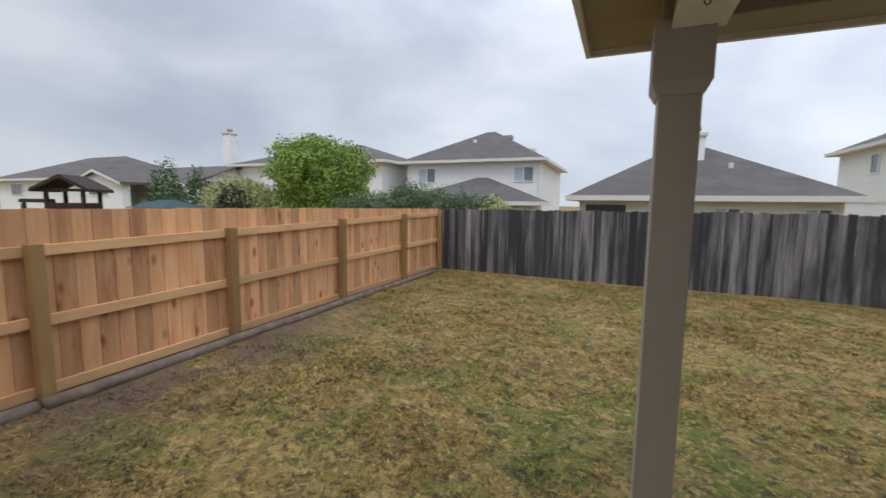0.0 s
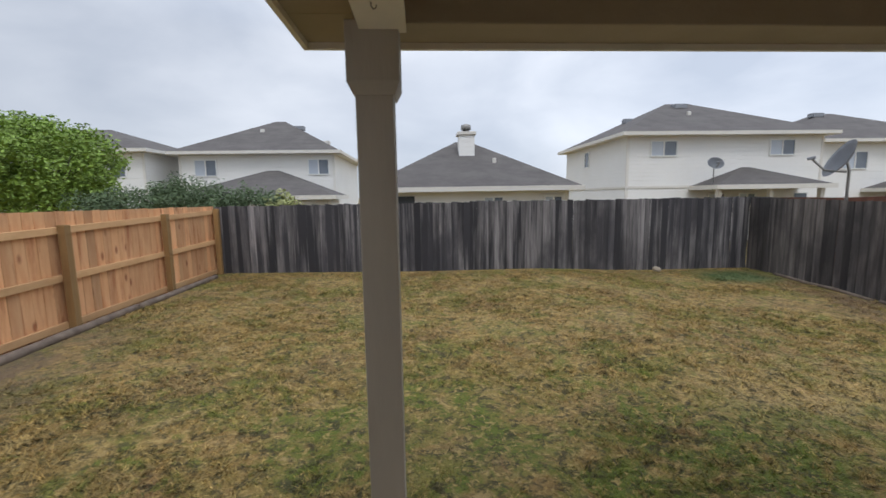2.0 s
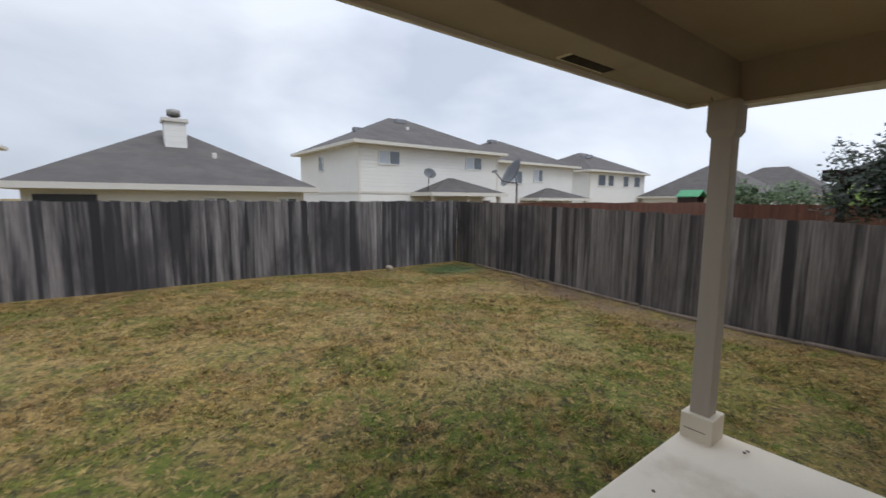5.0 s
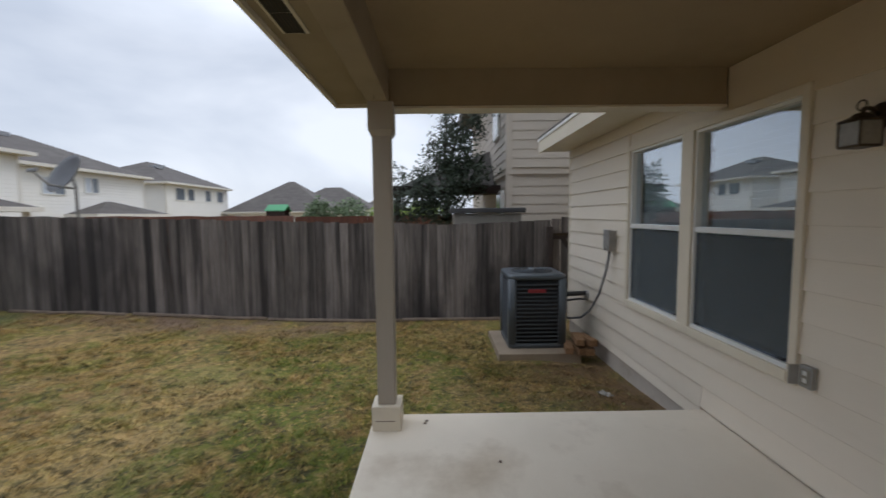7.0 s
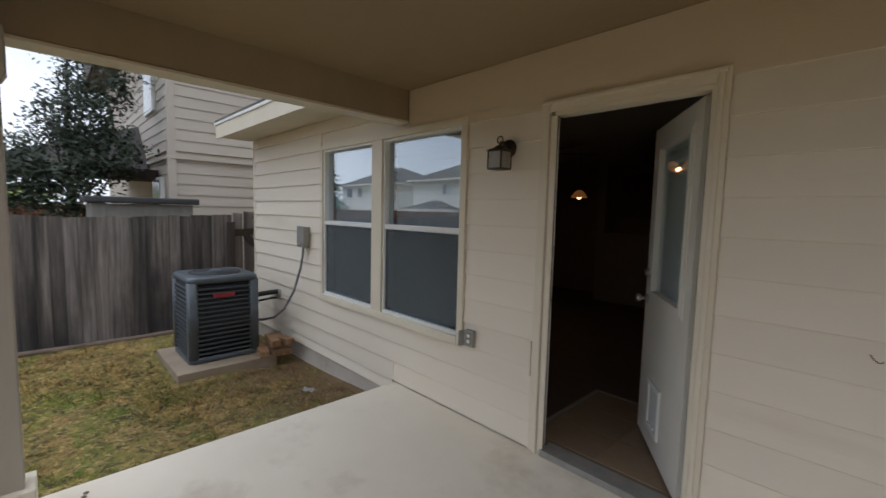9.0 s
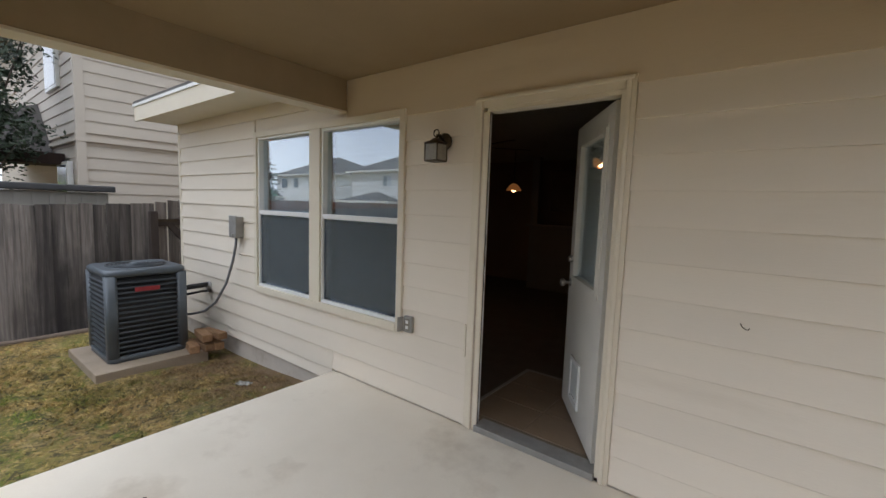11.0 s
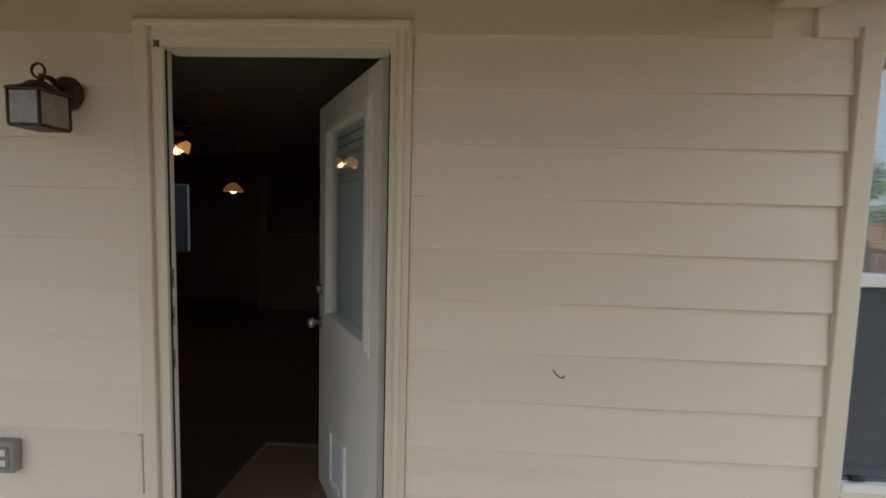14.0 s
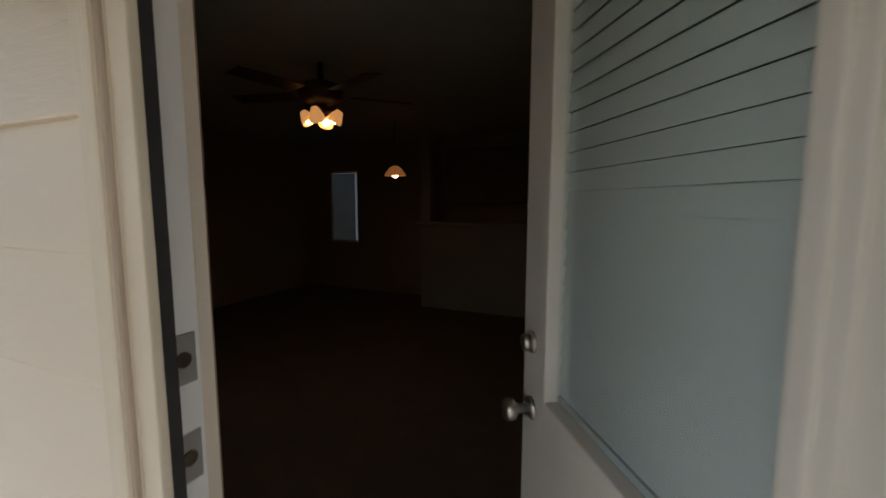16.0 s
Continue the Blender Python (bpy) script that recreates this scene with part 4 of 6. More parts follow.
part("insulated_pipe", tube([(0.0, 0.0, 0.05), (0.0, 0.10, 0.05), (0.02, 0.24, 0.04), (0.02, 0.43, 0.02)], 0.03, 10), M_BLACK, lineset)
part("copper_pipe", tube([(0.0, 0.0, -0.03), (0.02, 0.10, -0.03), (0.05, 0.24, -0.05), (0.06, 0.43, -0.06)], 0.014, 8), M_BLACK, lineset)
part("wall_plate", turned(lathe([(0.07, 0), (0.065, 0.02), (0.045, 0.03)], 18), Matrix.Translation((0, 0.006, 0.02)) @ Matrix.Rotation(radians(-90), 4, "X")), M_GALV, lineset)

# ---- air conditioner ----
AC_X, AC_Y, AC_Z = 5.95, 0.77, -0.20
pad = new("equipment_pad", mesh_of("equipment_pad", turned(box(-0.52, 0.52, -0.52, 0.47, -0.12, 0.03, 0.01), pose(AC_X - 0.04, AC_Y + 0.04, AC_Z - 0.03)), M_PAD))
tagged(pad, "square concrete pad under the air conditioner", "pad")


def rounded_square(h, r, z, n=6):
    out = []
    for cx, cy, a0 in ((h - r, h - r, 0), (-h + r, h - r, 90), (-h + r, -h + r, 180), (h - r, -h + r, 270)):
        for k in range(n + 1):
            a = radians(a0 + 90 * k / n)
            out.append((cx + r * math.cos(a), cy + r * math.sin(a), z))
    return out


def shell(levels):
    bm = bmesh.new()
    rings = [[bm.verts.new(p) for p in ring] for ring in levels]
    m = len(rings[0])
    for a, b in zip(rings, rings[1:]):
        for k in range(m):
            bm.faces.new((a[k], a[(k + 1) % m], b[(k + 1) % m], b[k])).smooth = True
    bm.faces.new(rings[0][::-1])
    bm.faces.new(rings[-1])
    return bm


AC_H, AC_W = 0.93, 0.355
ac = thing("air_conditioner", "slate grey condenser unit with louvred sides", "air conditioner", at=(AC_X, AC_Y, AC_Z))
part("base_pan", shell([rounded_square(AC_W, 0.07, 0.0), rounded_square(AC_W, 0.07, 0.06)]), M_AC, ac)
part("coil", shell([rounded_square(AC_W - 0.024, 0.06, 0.055), rounded_square(AC_W - 0.024, 0.06, AC_H - 0.05)]), M_AC_COIL, ac, "dark coil behind the louvres")
part("top", shell([rounded_square(AC_W - 0.01, 0.08, AC_H - 0.075), rounded_square(AC_W + 0.006, 0.08, AC_H - 0.06), rounded_square(AC_W + 0.006, 0.08, AC_H - 0.02), rounded_square(AC_W - 0.02, 0.07, AC_H)]), M_AC, ac)
for k in range(15):
    z = 0.085 + k * 0.05
    bm = shell([rounded_square(AC_W - 0.012, 0.065, z), rounded_square(AC_W - 0.001, 0.07, z + 0.003), rounded_square(AC_W - 0.006, 0.068, z + 0.017), rounded_square(AC_W - 0.034, 0.06, z + 0.023)])
    part("louvre", bm, M_AC_DARK, ac)
for sx, sy in ((-1, -1), (1, -1), (1, 1), (-1, 1)):
    part("corner_post", turned(shell([rounded_square(0.05, 0.03, 0.05), rounded_square(0.05, 0.03, AC_H - 0.06)]), Matrix.Translation((sx * (AC_W - 0.044), sy * (AC_W - 0.044), 0))), M_AC, ac)
grille = part("fan_guard", turned(lathe([(0.27, 0), (0.27, 0.006)], 32), Matrix.Translation((0, 0, AC_H - 0.002))), M_AC_COIL, ac, "dark round fan opening")
for k in range(7):
    r = 0.06 + 0.034 * k
    part("guard_ring", tube([(r * math.cos(a), r * math.sin(a), AC_H + 0.008 + 0.012 * (1 - k / 7)) for a in np.linspace(0, 2 * math.pi, 29)], 0.003, 5), M_AC, grille)
part("hub", turned(lathe([(0.06, 0), (0.055, 0.02), (0.02, 0.026)], 18), Matrix.Translation((0, 0, AC_H + 0.004))), M_AC, grille)
part("badge", box(-AC_W - 0.006, -AC_W + 0.002, -0.10, 0.12, 0.70, 0.745, 0.002), M_RED, ac, "red maker's badge, lettering not legible")
part("service_panel", box(-0.1, 0.12, -AC_W - 0.006, -AC_W + 0.01, 0.2, 0.62, 0.004), M_AC, ac)
for sx in (-0.2, 0.2):
    part("foot", box(sx - 0.05, sx + 0.05, -0.2, 0.2, -0.004, 0.008), M_AC_DARK, ac)

wood_rng = random.Random(3)
for k in range(5):
    lx, ly, lz = 5.52 + wood_rng.uniform(-0.06, 0.06), 0.20 + 0.1 * (k % 3), -0.17 + 0.085 * (k // 3)
    log = turned(box(-0.17, 0.17, -0.05, 0.05, -0.04, 0.04, 0.012), Matrix.Translation((lx, ly, lz + (0.03 if k > 2 else 0))) @ Matrix.Rotation(radians(wood_rng.uniform(-14, 14)), 4, "Z"))
    tagged(new("firewood_piece", mesh_of("firewood_piece", log, M_SCRAP)), "split brown wood offcut piled by the wall", "wood", "wood offcuts")
rk = bmesh.new()
bmesh.ops.create_icosphere(rk, subdivisions=2, radius=0.09)
for v in rk.verts:
    v.co *= 1 + 0.35 * noise.noise(v.co * 9)
    v.co.z *= 0.75
stone = new("stone", mesh_of("stone", rk, M_ROCK))
stone.matrix_world = pose(5.28, 9.78, ground_z(5.28, 9.78) + 0.04)
tagged(stone, "pale limestone lump at the foot of the fence", "stone")


# ---- fences ----
def board_mesh(name, w, t, h, seed, jag=1.0):
    rng = random.Random(seed)
    bm = bmesh.new()
    a, b, c = rng.uniform(-0.012, 0.012) * jag, rng.uniform(-0.012, 0.012) * jag, rng.uniform(-0.006, 0.006) * jag
    e = 0.005 if jag < 0.3 else 0.008
    c2 = min(e, t / 2 - 0.001)
    ring = [(-w / 2 + e, -t / 2), (w / 2 - e, -t / 2), (w / 2, -t / 2 + c2), (w / 2, t / 2 - c2), (w / 2 - e, t / 2), (-w / 2 + e, t / 2), (-w / 2, t / 2 - c2), (-w / 2, -t / 2 + c2)]
    lo = [bm.verts.new((x, y, 0)) for x, y in ring]
    hi = [bm.verts.new((x, y, h + (a + (b - a) * (x / w + 0.5)) + (c if abs(x) < w * 0.3 else 0))) for x, y in ring]
    for k in range(8):
        bm.faces.new((lo[k], lo[(k + 1) % 8], hi[(k + 1) % 8], hi[k]))
    bm.faces.new(lo[::-1])
    bm.faces.new(hi)
    me = mesh_of(name, bm, None)
    return me


def fence_line(ob, p0, p1, top, bottom, material, seed, width=0.138, gap=0.004, wob=1.0):
    """Upright boards along a line from p0 to p1; top and bottom give heights at a distance along it."""
    rng = random.Random(seed)
    meshes = [board_mesh("fence_board", width, 0.017, 1.0, seed * 10 + k, 0.6 if wob == 1.0 else 0.1) for k in range(6)]
    for me in meshes:
        me.materials.append(material)
    d = (Vector(p1) - Vector(p0))
    length = d.length
    yaw = math.atan2(d.y, d.x)
    n = int(length / (width + gap))
    for k in range(n):
        s = (k + 0.5) * length / n
        p = Vector(p0) + d * (s / length)
        z0, z1 = bottom(s) + rng.uniform(-0.01, 0.015), top(s) + rng.uniform(-0.014, 0.014) * wob
        m = Matrix.Translation((p.x, p.y, z0)) @ Matrix.Rotation(yaw, 4, "Z") @ Matrix.Translation((0, rng.uniform(-0.006, 0.006) * wob, 0)) @ Matrix.Rotation(radians(rng.uniform(-0.16, 0.16) * wob), 4, "Y") @ Matrix.Rotation(radians(rng.uniform(-2.5, 2.5) * wob), 4, "Z")
        piece("fence_board", rng.choice(meshes), ob, m @ Matrix.Diagonal((1.0 + rng.uniform(-0.012, 0.015), 1, z1 - z0, 1)))


FX_L, FX_R, FY = -4.24, 7.46, 9.95


def lerp_at(points):
    def f(s):
        for (a, za), (b, zb) in zip(points, points[1:]):
            if s <= b:
                return za + (zb - za) * (s - a) / (b - a)
        return points[-1][1]
    return f


left_fence = thing("cedar_fence", "new orange cedar board fence with posts and rails", "fence")
Y0 = -2.0
fence_line(left_fence, (FX_L, Y0, 0), (FX_L, FY, 0), lerp_at([(0, 1.585), (6.5, 1.57), (11.0, 1.54), (11.95, 1.53)]), lambda s: ground_z(FX_L, Y0 + s) - 0.03, M_CEDAR, 5, 0.1395, 0.0015, wob=0.35)
def post_top(y):
    return 1.27 + 0.0215 * y


post_ys = (-1.6, 0.4, 2.41, 4.10, 6.10, 8.10, 9.86)
for py in post_ys:
    g = ground_z(FX_L, py)
    part("post", box(FX_L + 0.05, FX_L + 0.14, py - 0.045, py + 0.045, g - 0.05, post_top(py), 0.006), M_TREATED, left_fence, "square tan treated post")
for a, b in zip(post_ys, post_ys[1:]):
    for share in (0.935, 0.49, 0.045):
        za, zb = [ground_z(FX_L, q) + share * (post_top(q) - ground_z(FX_L, q)) for q in (a, b)]
        L = b - a - 0.092
        bm = box(-L / 2, L / 2, 0, 0.04, -0.042, 0.042, 0.004)
        turned(bm, Matrix.Translation((FX_L + 0.012, (a + b) / 2, (za + zb) / 2 + 0.02)) @ Matrix.Rotation(math.atan2(zb - za, b - a), 4, "X") @ Matrix.Rotation(radians(90), 4, "Z") @ Matrix.Translation((0, -0.045, 0)))
        part("rail", bm, M_RAIL, left_fence, "pale pine rail")
part("top_rail", box(FX_L - 0.05, FX_L - 0.012, -1.9, 3.35, 1.49, 1.57, 0.004), M_CEDAR, left_fence)

back_fence = thing("grey_fence", "weathered grey wooden back fence with dark streaks", "fence")
fence_line(back_fence, (FX_L + 0.03, FY, 0), (FX_R, FY, 0), lerp_at([(0, 1.525), (5.5, 1.545), (11.7, 1.55)]), lambda s: ground_z(FX_L + s, FY) - 0.02, M_GREY_WOOD, 11, 0.138, -0.005)
right_fence = thing("grey_fence", "weathered grey wooden side fence, leaning slightly", "fence")
fence_line(right_fence, (FX_R, FY - 0.02, 0), (FX_R, 0.12, 0), lerp_at([(0, 1.545), (4.8, 1.41), (8.2, 1.31), (9.9, 1.37)]), lambda s: ground_z(FX_R, FY - s) - 0.02, M_BROWN_WOOD, 13, 0.138, -0.005)
for ob, pts in ((back_fence, [(x, FY + 0.06) for x in np.arange(-4.0, 7.4, 2.27)]), (right_fence, [(FX_R + 0.06, y) for y in np.arange(0.3, 9.8, 2.35)])):
    for x, y in pts:
        g = ground_z(x, y)
        part("post", box(x - 0.045, x + 0.045, y - 0.035, y + 0.055, g - 0.1, g + 1.38, 0.005), M_GREY_WOOD, ob)
for zz in (0.2, 0.75, 1.25):
    part("rail", box(FX_L + 0.1, FX_R - 0.05, FY + 0.012, FY + 0.05, zz - 0.04, zz + 0.04), M_GREY_WOOD, back_fence)
    rb = box(-4.85, 4.85, -0.019, 0.019, -0.04, 0.04)
    part("rail", turned(rb, Matrix.Translation((FX_R + 0.032, 5.0, zz - 0.12)) @ Matrix.Rotation(radians(90), 4, "Z")), M_GREY_WOOD, right_fence)

gate = thing("side_gate", "dark weathered board gate beside the house", "gate")
fence_line(gate, (FX_R, 0.10, 0), (FX_R, -0.80, 0), lambda s: 1.38 + 0.09 * s, lambda s: -0.2, M_BROWN_WOOD, 17, 0.138, -0.005)
part("gate_post", box(FX_R - 0.115, FX_R - 0.012, 0.10, 0.19, -0.3, 1.26, 0.006), M_TREATED_DARK, gate, "dark gate post")
for zz, tilt in ((1.13, 5), (0.3, 0)):
    part("gate_rail", turned(box(-0.45, 0.45, -0.02, 0.02, -0.045, 0.045, 0.004), Matrix.Translation((FX_R - 0.034, -0.36, zz)) @ Matrix.Rotation(radians(-90), 4, "Z") @ Matrix.Rotation(radians(-tilt), 4, "Y")), M_TREATED_DARK, gate, "dark gate rail")
part("gate_brace", turned(box(-0.55, 0.55, -0.018, 0.018, -0.04, 0.04, 0.004), Matrix.Translation((FX_R - 0.033, -0.36, 0.7)) @ Matrix.Rotation(radians(-90), 4, "Z") @ Matrix.Rotation(radians(52), 4, "Y")), M_TREATED_DARK, gate)
for k, zz in enumerate((0.3, 1.13)):
    part("strap_hinge", box(FX_R - 0.06, FX_R - 0.054, -0.16, 0.12, zz - 0.02, zz + 0.02, 0.002), M_BRONZE, gate)


def timber(x0, y0, x1, y1, r, seed):
    pts = []
    n = 10
    for k in range(n + 1):
        x, y = x0 + (x1 - x0) * k / n, y0 + (y1 - y0) * k / n
        w = 0.012 * noise.noise(Vector((x * 2, y * 2, seed)))
        pts.append((x + w, y + w, ground_z(x, y) + r * 0.45 + w))
    return tube(pts, [r * (1 + 0.12 * noise.noise(Vector((k * 0.9, seed, 0)))) for k in range(n + 1)], 9)


for k, (a, b) in enumerate(((-0.6, 2.3), (2.34, 4.7), (4.72, 7.05), (7.08, 9.4))):
    tagged(new("landscape_timber", mesh_of("landscape_timber", timber(FX_L + 0.22, a, FX_L + 0.2, b, 0.055, k), M_TIMBER)), "old dark landscape timber at the fence foot", "timber", "landscape timbers")
for k, (a, b) in enumerate(((0.4, 2.6), (2.62, 4.8), (4.85, 7.0), (7.1, 9.0))):
    tagged(new("landscape_timber", mesh_of("landscape_timber", timber(FX_R - 0.1 - 0.04 * (k % 2), a, FX_R - 0.12, b, 0.035, 9 + k), M_TIMBER)), "thin brown edging timber at the fence foot", "timber", "edging timbers")

# ---- things beyond the fences ----
red_fence = thing("stained_fence", "red-brown stained board fence of neighbouring yards", "fence")


def far_fence(p0, p1, top):
    bm = bmesh.new()
    d = Vector(p1) - Vector(p0)
    n = int(d.length / 0.15)
    for k in range(n):
        p = Vector(p0) + d * ((k + 0.5) / n)
        own = box(-0.072, 0.072, -0.012, 0.012, -0.9, top + 0.012 * math.sin(k * 12.9))
        join(bm, turned(own, Matrix.Translation((p.x, p.y, 0)) @ Matrix.Rotation(math.atan2(d.y, d.x), 4, "Z")))
    return bm


part("board_run", far_fence((FX_R + 0.12, FY + 0.05), (24.0, FY + 0.05), 1.51), M_RED_WOOD, red_fence, kind="stuff")
part("board_run", far_fence((24.0, FY), (24.0, -6.0), 1.45), M_RED_WOOD, red_fence, kind="stuff")


def house(name_label, x0, x1, y0, y1, eave_z, ridge_z, windows=(), ridge="x", over=0.45, side=None, base=-0.8, group="houses beyond the fence", band=None, vents=(), cap=None):
    """A hip-roofed house. windows: (face, offset along it, sill, width, height, lights)."""
    ob = thing("house", name_label, "house", group)
    part("wall", box(x0, x1, y0, y1, base, eave_z + 0.02), M_FAR_WALL, ob)
    e0x, e1x, e0y, e1y = x0 - over, x1 + over, y0 - over, y1 + over
    bm = bmesh.new()
    lo = [bm.verts.new(v) for v in ((e0x, e0y, eave_z + 0.1), (e1x, e0y, eave_z + 0.1), (e1x, e1y, eave_z + 0.1), (e0x, e1y, eave_z + 0.1))]
    if ridge == "x":
        h = (e1y - e0y) / 2
        h = min(h, (e1x - e0x) / 2 - 0.3)
        a, b = bm.verts.new((e0x + h, (e0y + e1y) / 2, ridge_z)), bm.verts.new((e1x - h, (e0y + e1y) / 2, ridge_z))
        faces = ((0, 1, b, a), (1, 2, b), (2, 3, a, b), (3, 0, a))
    else:
        h = min((e1x - e0x) / 2, (e1y - e0y) / 2 - 0.3)
        a, b = bm.verts.new(((e0x + e1x) / 2, e0y + h, ridge_z)), bm.verts.new(((e0x + e1x) / 2, e1y - h, ridge_z))
        faces = ((0, 1, a), (1, 2, b, a), (2, 3, b), (3, 0, a, b))
    for f in faces:
        bm.faces.new([lo[v] if isinstance(v, int) else v for v in f])
    bm.faces.new(lo[::-1])
    bmesh.ops.recalc_face_normals(bm, faces=bm.faces[:])
    roof = part("roof", bm, M_SHINGLE, ob)
    fa = bmesh.new()
    t = 0.03
    for b in ((e0x - t, e1x + t, e0y - t, e0y), (e0x - t, e1x + t, e1y, e1y + t), (e0x - t, e0x, e0y, e1y), (e1x, e1x + t, e0y, e1y)):
        box(*b, eave_z - 0.04, eave_z + 0.125, 0, fa)
    part("fascia", fa, M_FAR_TRIM, roof, "cream fascia")
    part("soffit", box(e0x, e1x, e0y, e1y, eave_z - 0.05, eave_z - 0.02), M_FAR_TRIM, roof)
    if band:
        part("band", box(x0 - 0.03, x1 + 0.03, y0 - 0.03, y1 + 0.03, band - 0.06, band + 0.06), M_FAR_TRIM, ob)
    for cx, cy in ((x0, y0), (x1, y0)):
        part("corner_board", box(cx - 0.06, cx + 0.06, cy - 0.025, cy + 0.06, base, eave_z - 0.06), M_FAR_TRIM, ob)
    for face, off, sill, w, h, lights in windows:
        fr = bmesh.new()
        f = 0.06
        for b in ((0, w, 0, f), (0, w, h - f, h), (0, f, f, h - f), (w - f, w, f, h - f)):
            box(b[0], b[1], -0.05, 0.03, b[2], b[3], 0, fr)
        if lights > 1:
            box(w / 2 - 0.03, w / 2 + 0.03, -0.045, 0.03, f, h - f, 0, fr)
        m = Matrix.Translation((x0 + off, y0, sill)) if face == "y" else Matrix.Translation((x0, y0 + off + w, sill)) @ Matrix.Rotation(radians(-90), 4, "Z")
        win = part("window", turned(fr, m), M_VINYL, ob, "white framed window")
        for k in range(lights):
            wa, wb = f + k * (w - f) / lights if k else f, f + (k + 1) * (w - f) / lights - (0 if k == lights - 1 else 0.03)
            part("pane", turned(box(wa, min(wb, w - f), -0.012, -0.004, f, h - f), m), M_FAR_PALE if lights > 1 and not k else M_FAR_PANE, win)
    for fx, fy, s in vents:
        zz = roof_height(fx, fy, e0x, e1x, e0y, e1y, eave_z + 0.1, ridge_z, ridge)
        part("roof_vent", box(fx - s, fx + s, fy - s * 0.7, fy + s * 0.7, zz - 0.1, zz + 0.16, 0.03), M_FAR_TRIM if s < 0.3 else M_DISH, roof, "small roof vent")
    if cap:
        cx, cy, cw, ctop = cap
        ch = part("chimney", box(cx - cw / 2, cx + cw / 2, cy - cw / 2, cy + cw / 2, base if cx < -20 else eave_z, ctop, 0.01), M_FAR_WALL, ob, "siding-clad chimney with a metal cap")
        part("chimney_trim", box(cx - cw / 2 - 0.06, cx + cw / 2 + 0.06, cy - cw / 2 - 0.06, cy + cw / 2 + 0.06, ctop - 0.12, ctop, 0.01), M_FAR_TRIM, ch)
        part("flue", turned(lathe([(0.13, 0), (0.13, 0.1), (0.2, 0.12), (0.2, 0.3), (0.08, 0.34)], 14), Matrix.Translation((cx, cy, ctop - 0.01))), M_GALV, ch, "metal flue cap")
    return ob


def roof_height(x, y, x0, x1, y0, y1, ze, zr, ridge):
    if ridge == "x":
        h = min((y1 - y0) / 2, (x1 - x0) / 2 - 0.3)
        d = min((y - y0) / ((y1 - y0) / 2), (y1 - y) / ((y1 - y0) / 2), (x - x0) / h, (x1 - x) / h)
    else:
        h = min((x1 - x0) / 2, (y1 - y0) / 2 - 0.3)
        d = min((x - x0) / ((x1 - x0) / 2), (x1 - x) / ((x1 - x0) / 2), (y - y0) / h, (y1 - y) / h)
    return ze + (zr - ze) * max(0, min(1, d))


def porch(parent, x0, x1, y0, y1, eave_z, top_z, base=-0.8):
    """A low hip roof on posts in front of a house."""
    bm = bmesh.new()
    lo = [bm.verts.new(v) for v in ((x0, y0, eave_z), (x1, y0, eave_z), (x1, y1, eave_z), (x0, y1, eave_z))]
    d = (x1 - x0) / 2 * 0.92
    a, b = bm.verts.new((x0 + d, y1, top_z)), bm.verts.new((x1 - d, y1, top_z))
    for f in ((lo[0], lo[1], b, a), (lo[1], lo[2], b), (lo[3], lo[0], a), (lo[2], lo[3], a, b), (lo[3], lo[2], lo[1], lo[0])):
        bm.faces.new(f)
    bmesh.ops.recalc_face_normals(bm, faces=bm.faces[:])
    r = part("porch_roof", bm, M_SHINGLE, parent, "low grey porch roof")
    fa = bmesh.new()
    for q in ((x0 - 0.03, x1 + 0.03, y0 - 0.03, y0), (x0 - 0.03, x0, y0, y1), (x1, x1 + 0.03, y0, y1)):
        box(*q, eave_z - 0.17, eave_z + 0.03, 0, fa)
    part("fascia", fa, M_FAR_TRIM, r)
    for px in (x0 + 0.35, (x0 + x1) / 2, x1 - 0.35):
        part("porch_post", box(px - 0.09, px + 0.09, y0 + 0.3, y0 + 0.48, base, eave_z - 0.02), M_FAR_TRIM, parent)


h2 = house("white two-storey house with grey hip roof", -13.2, -4.75, 25.4, 34.5, 4.2, 6.72, (("y", 0.75, 2.95, 1.25, 0.95, 2), ("y", 7.0, 2.98, 1.2, 0.9, 2)), "x", vents=((-7.6, 29.2, 0.35), (-6.0, 29.6, 0.25), (-9.5, 28, 0.12)))
porch(h2, -12.2, -4.0, 21.6, 25.38, 1.78, 3.25)
part("wall", box(-11.8, -4.5, 22.0, 25.38, -0.8, 1.7), M_FAR_WALL, h2)
h3 = house("white single-storey house with hip roof and chimney", -1.5, 5.4, 15.9, 22.5, 1.86, 3.95, (("y", 3.85, 0.7, 0.75, 0.95, 2), ("y", 6.05, 0.7, 0.7, 0.95, 2)), "x", cap=(2.0, 18.2, 0.62, 4.2), vents=((3.0, 17.3, 0.07),))
# flat dark sheet paints the porch recess's shade onto the wall
part("porch_opening", box(-1.35, -0.1, 15.86, 15.895, 0.2, 1.68), M_AC_DARK, h3, "dark sheet standing for the shade of a covered porch")
h4 = house("white two-storey house with large grey hip roof", 10.15, 20.0, 21.0, 29.5, 4.42, 6.75, (("y", 1.1, 3.4, 1.35, 0.78, 2), ("y", 7.1, 3.4, 1.35, 0.8, 2), ("x", 4.6, 3.2, 0.7, 0.95, 1), ("y", 4.1, 1.0, 0.9, 0.6, 2), ("y", 5.7, 1.0, 0.9, 0.6, 2), ("y", 8.5, 1.0, 0.8, 0.6, 1)), "x", band=1.95, vents=((14.8, 24.6, 0.35), (12.6, 26.0, 0.3), (14.5, 23.2, 0.1)))
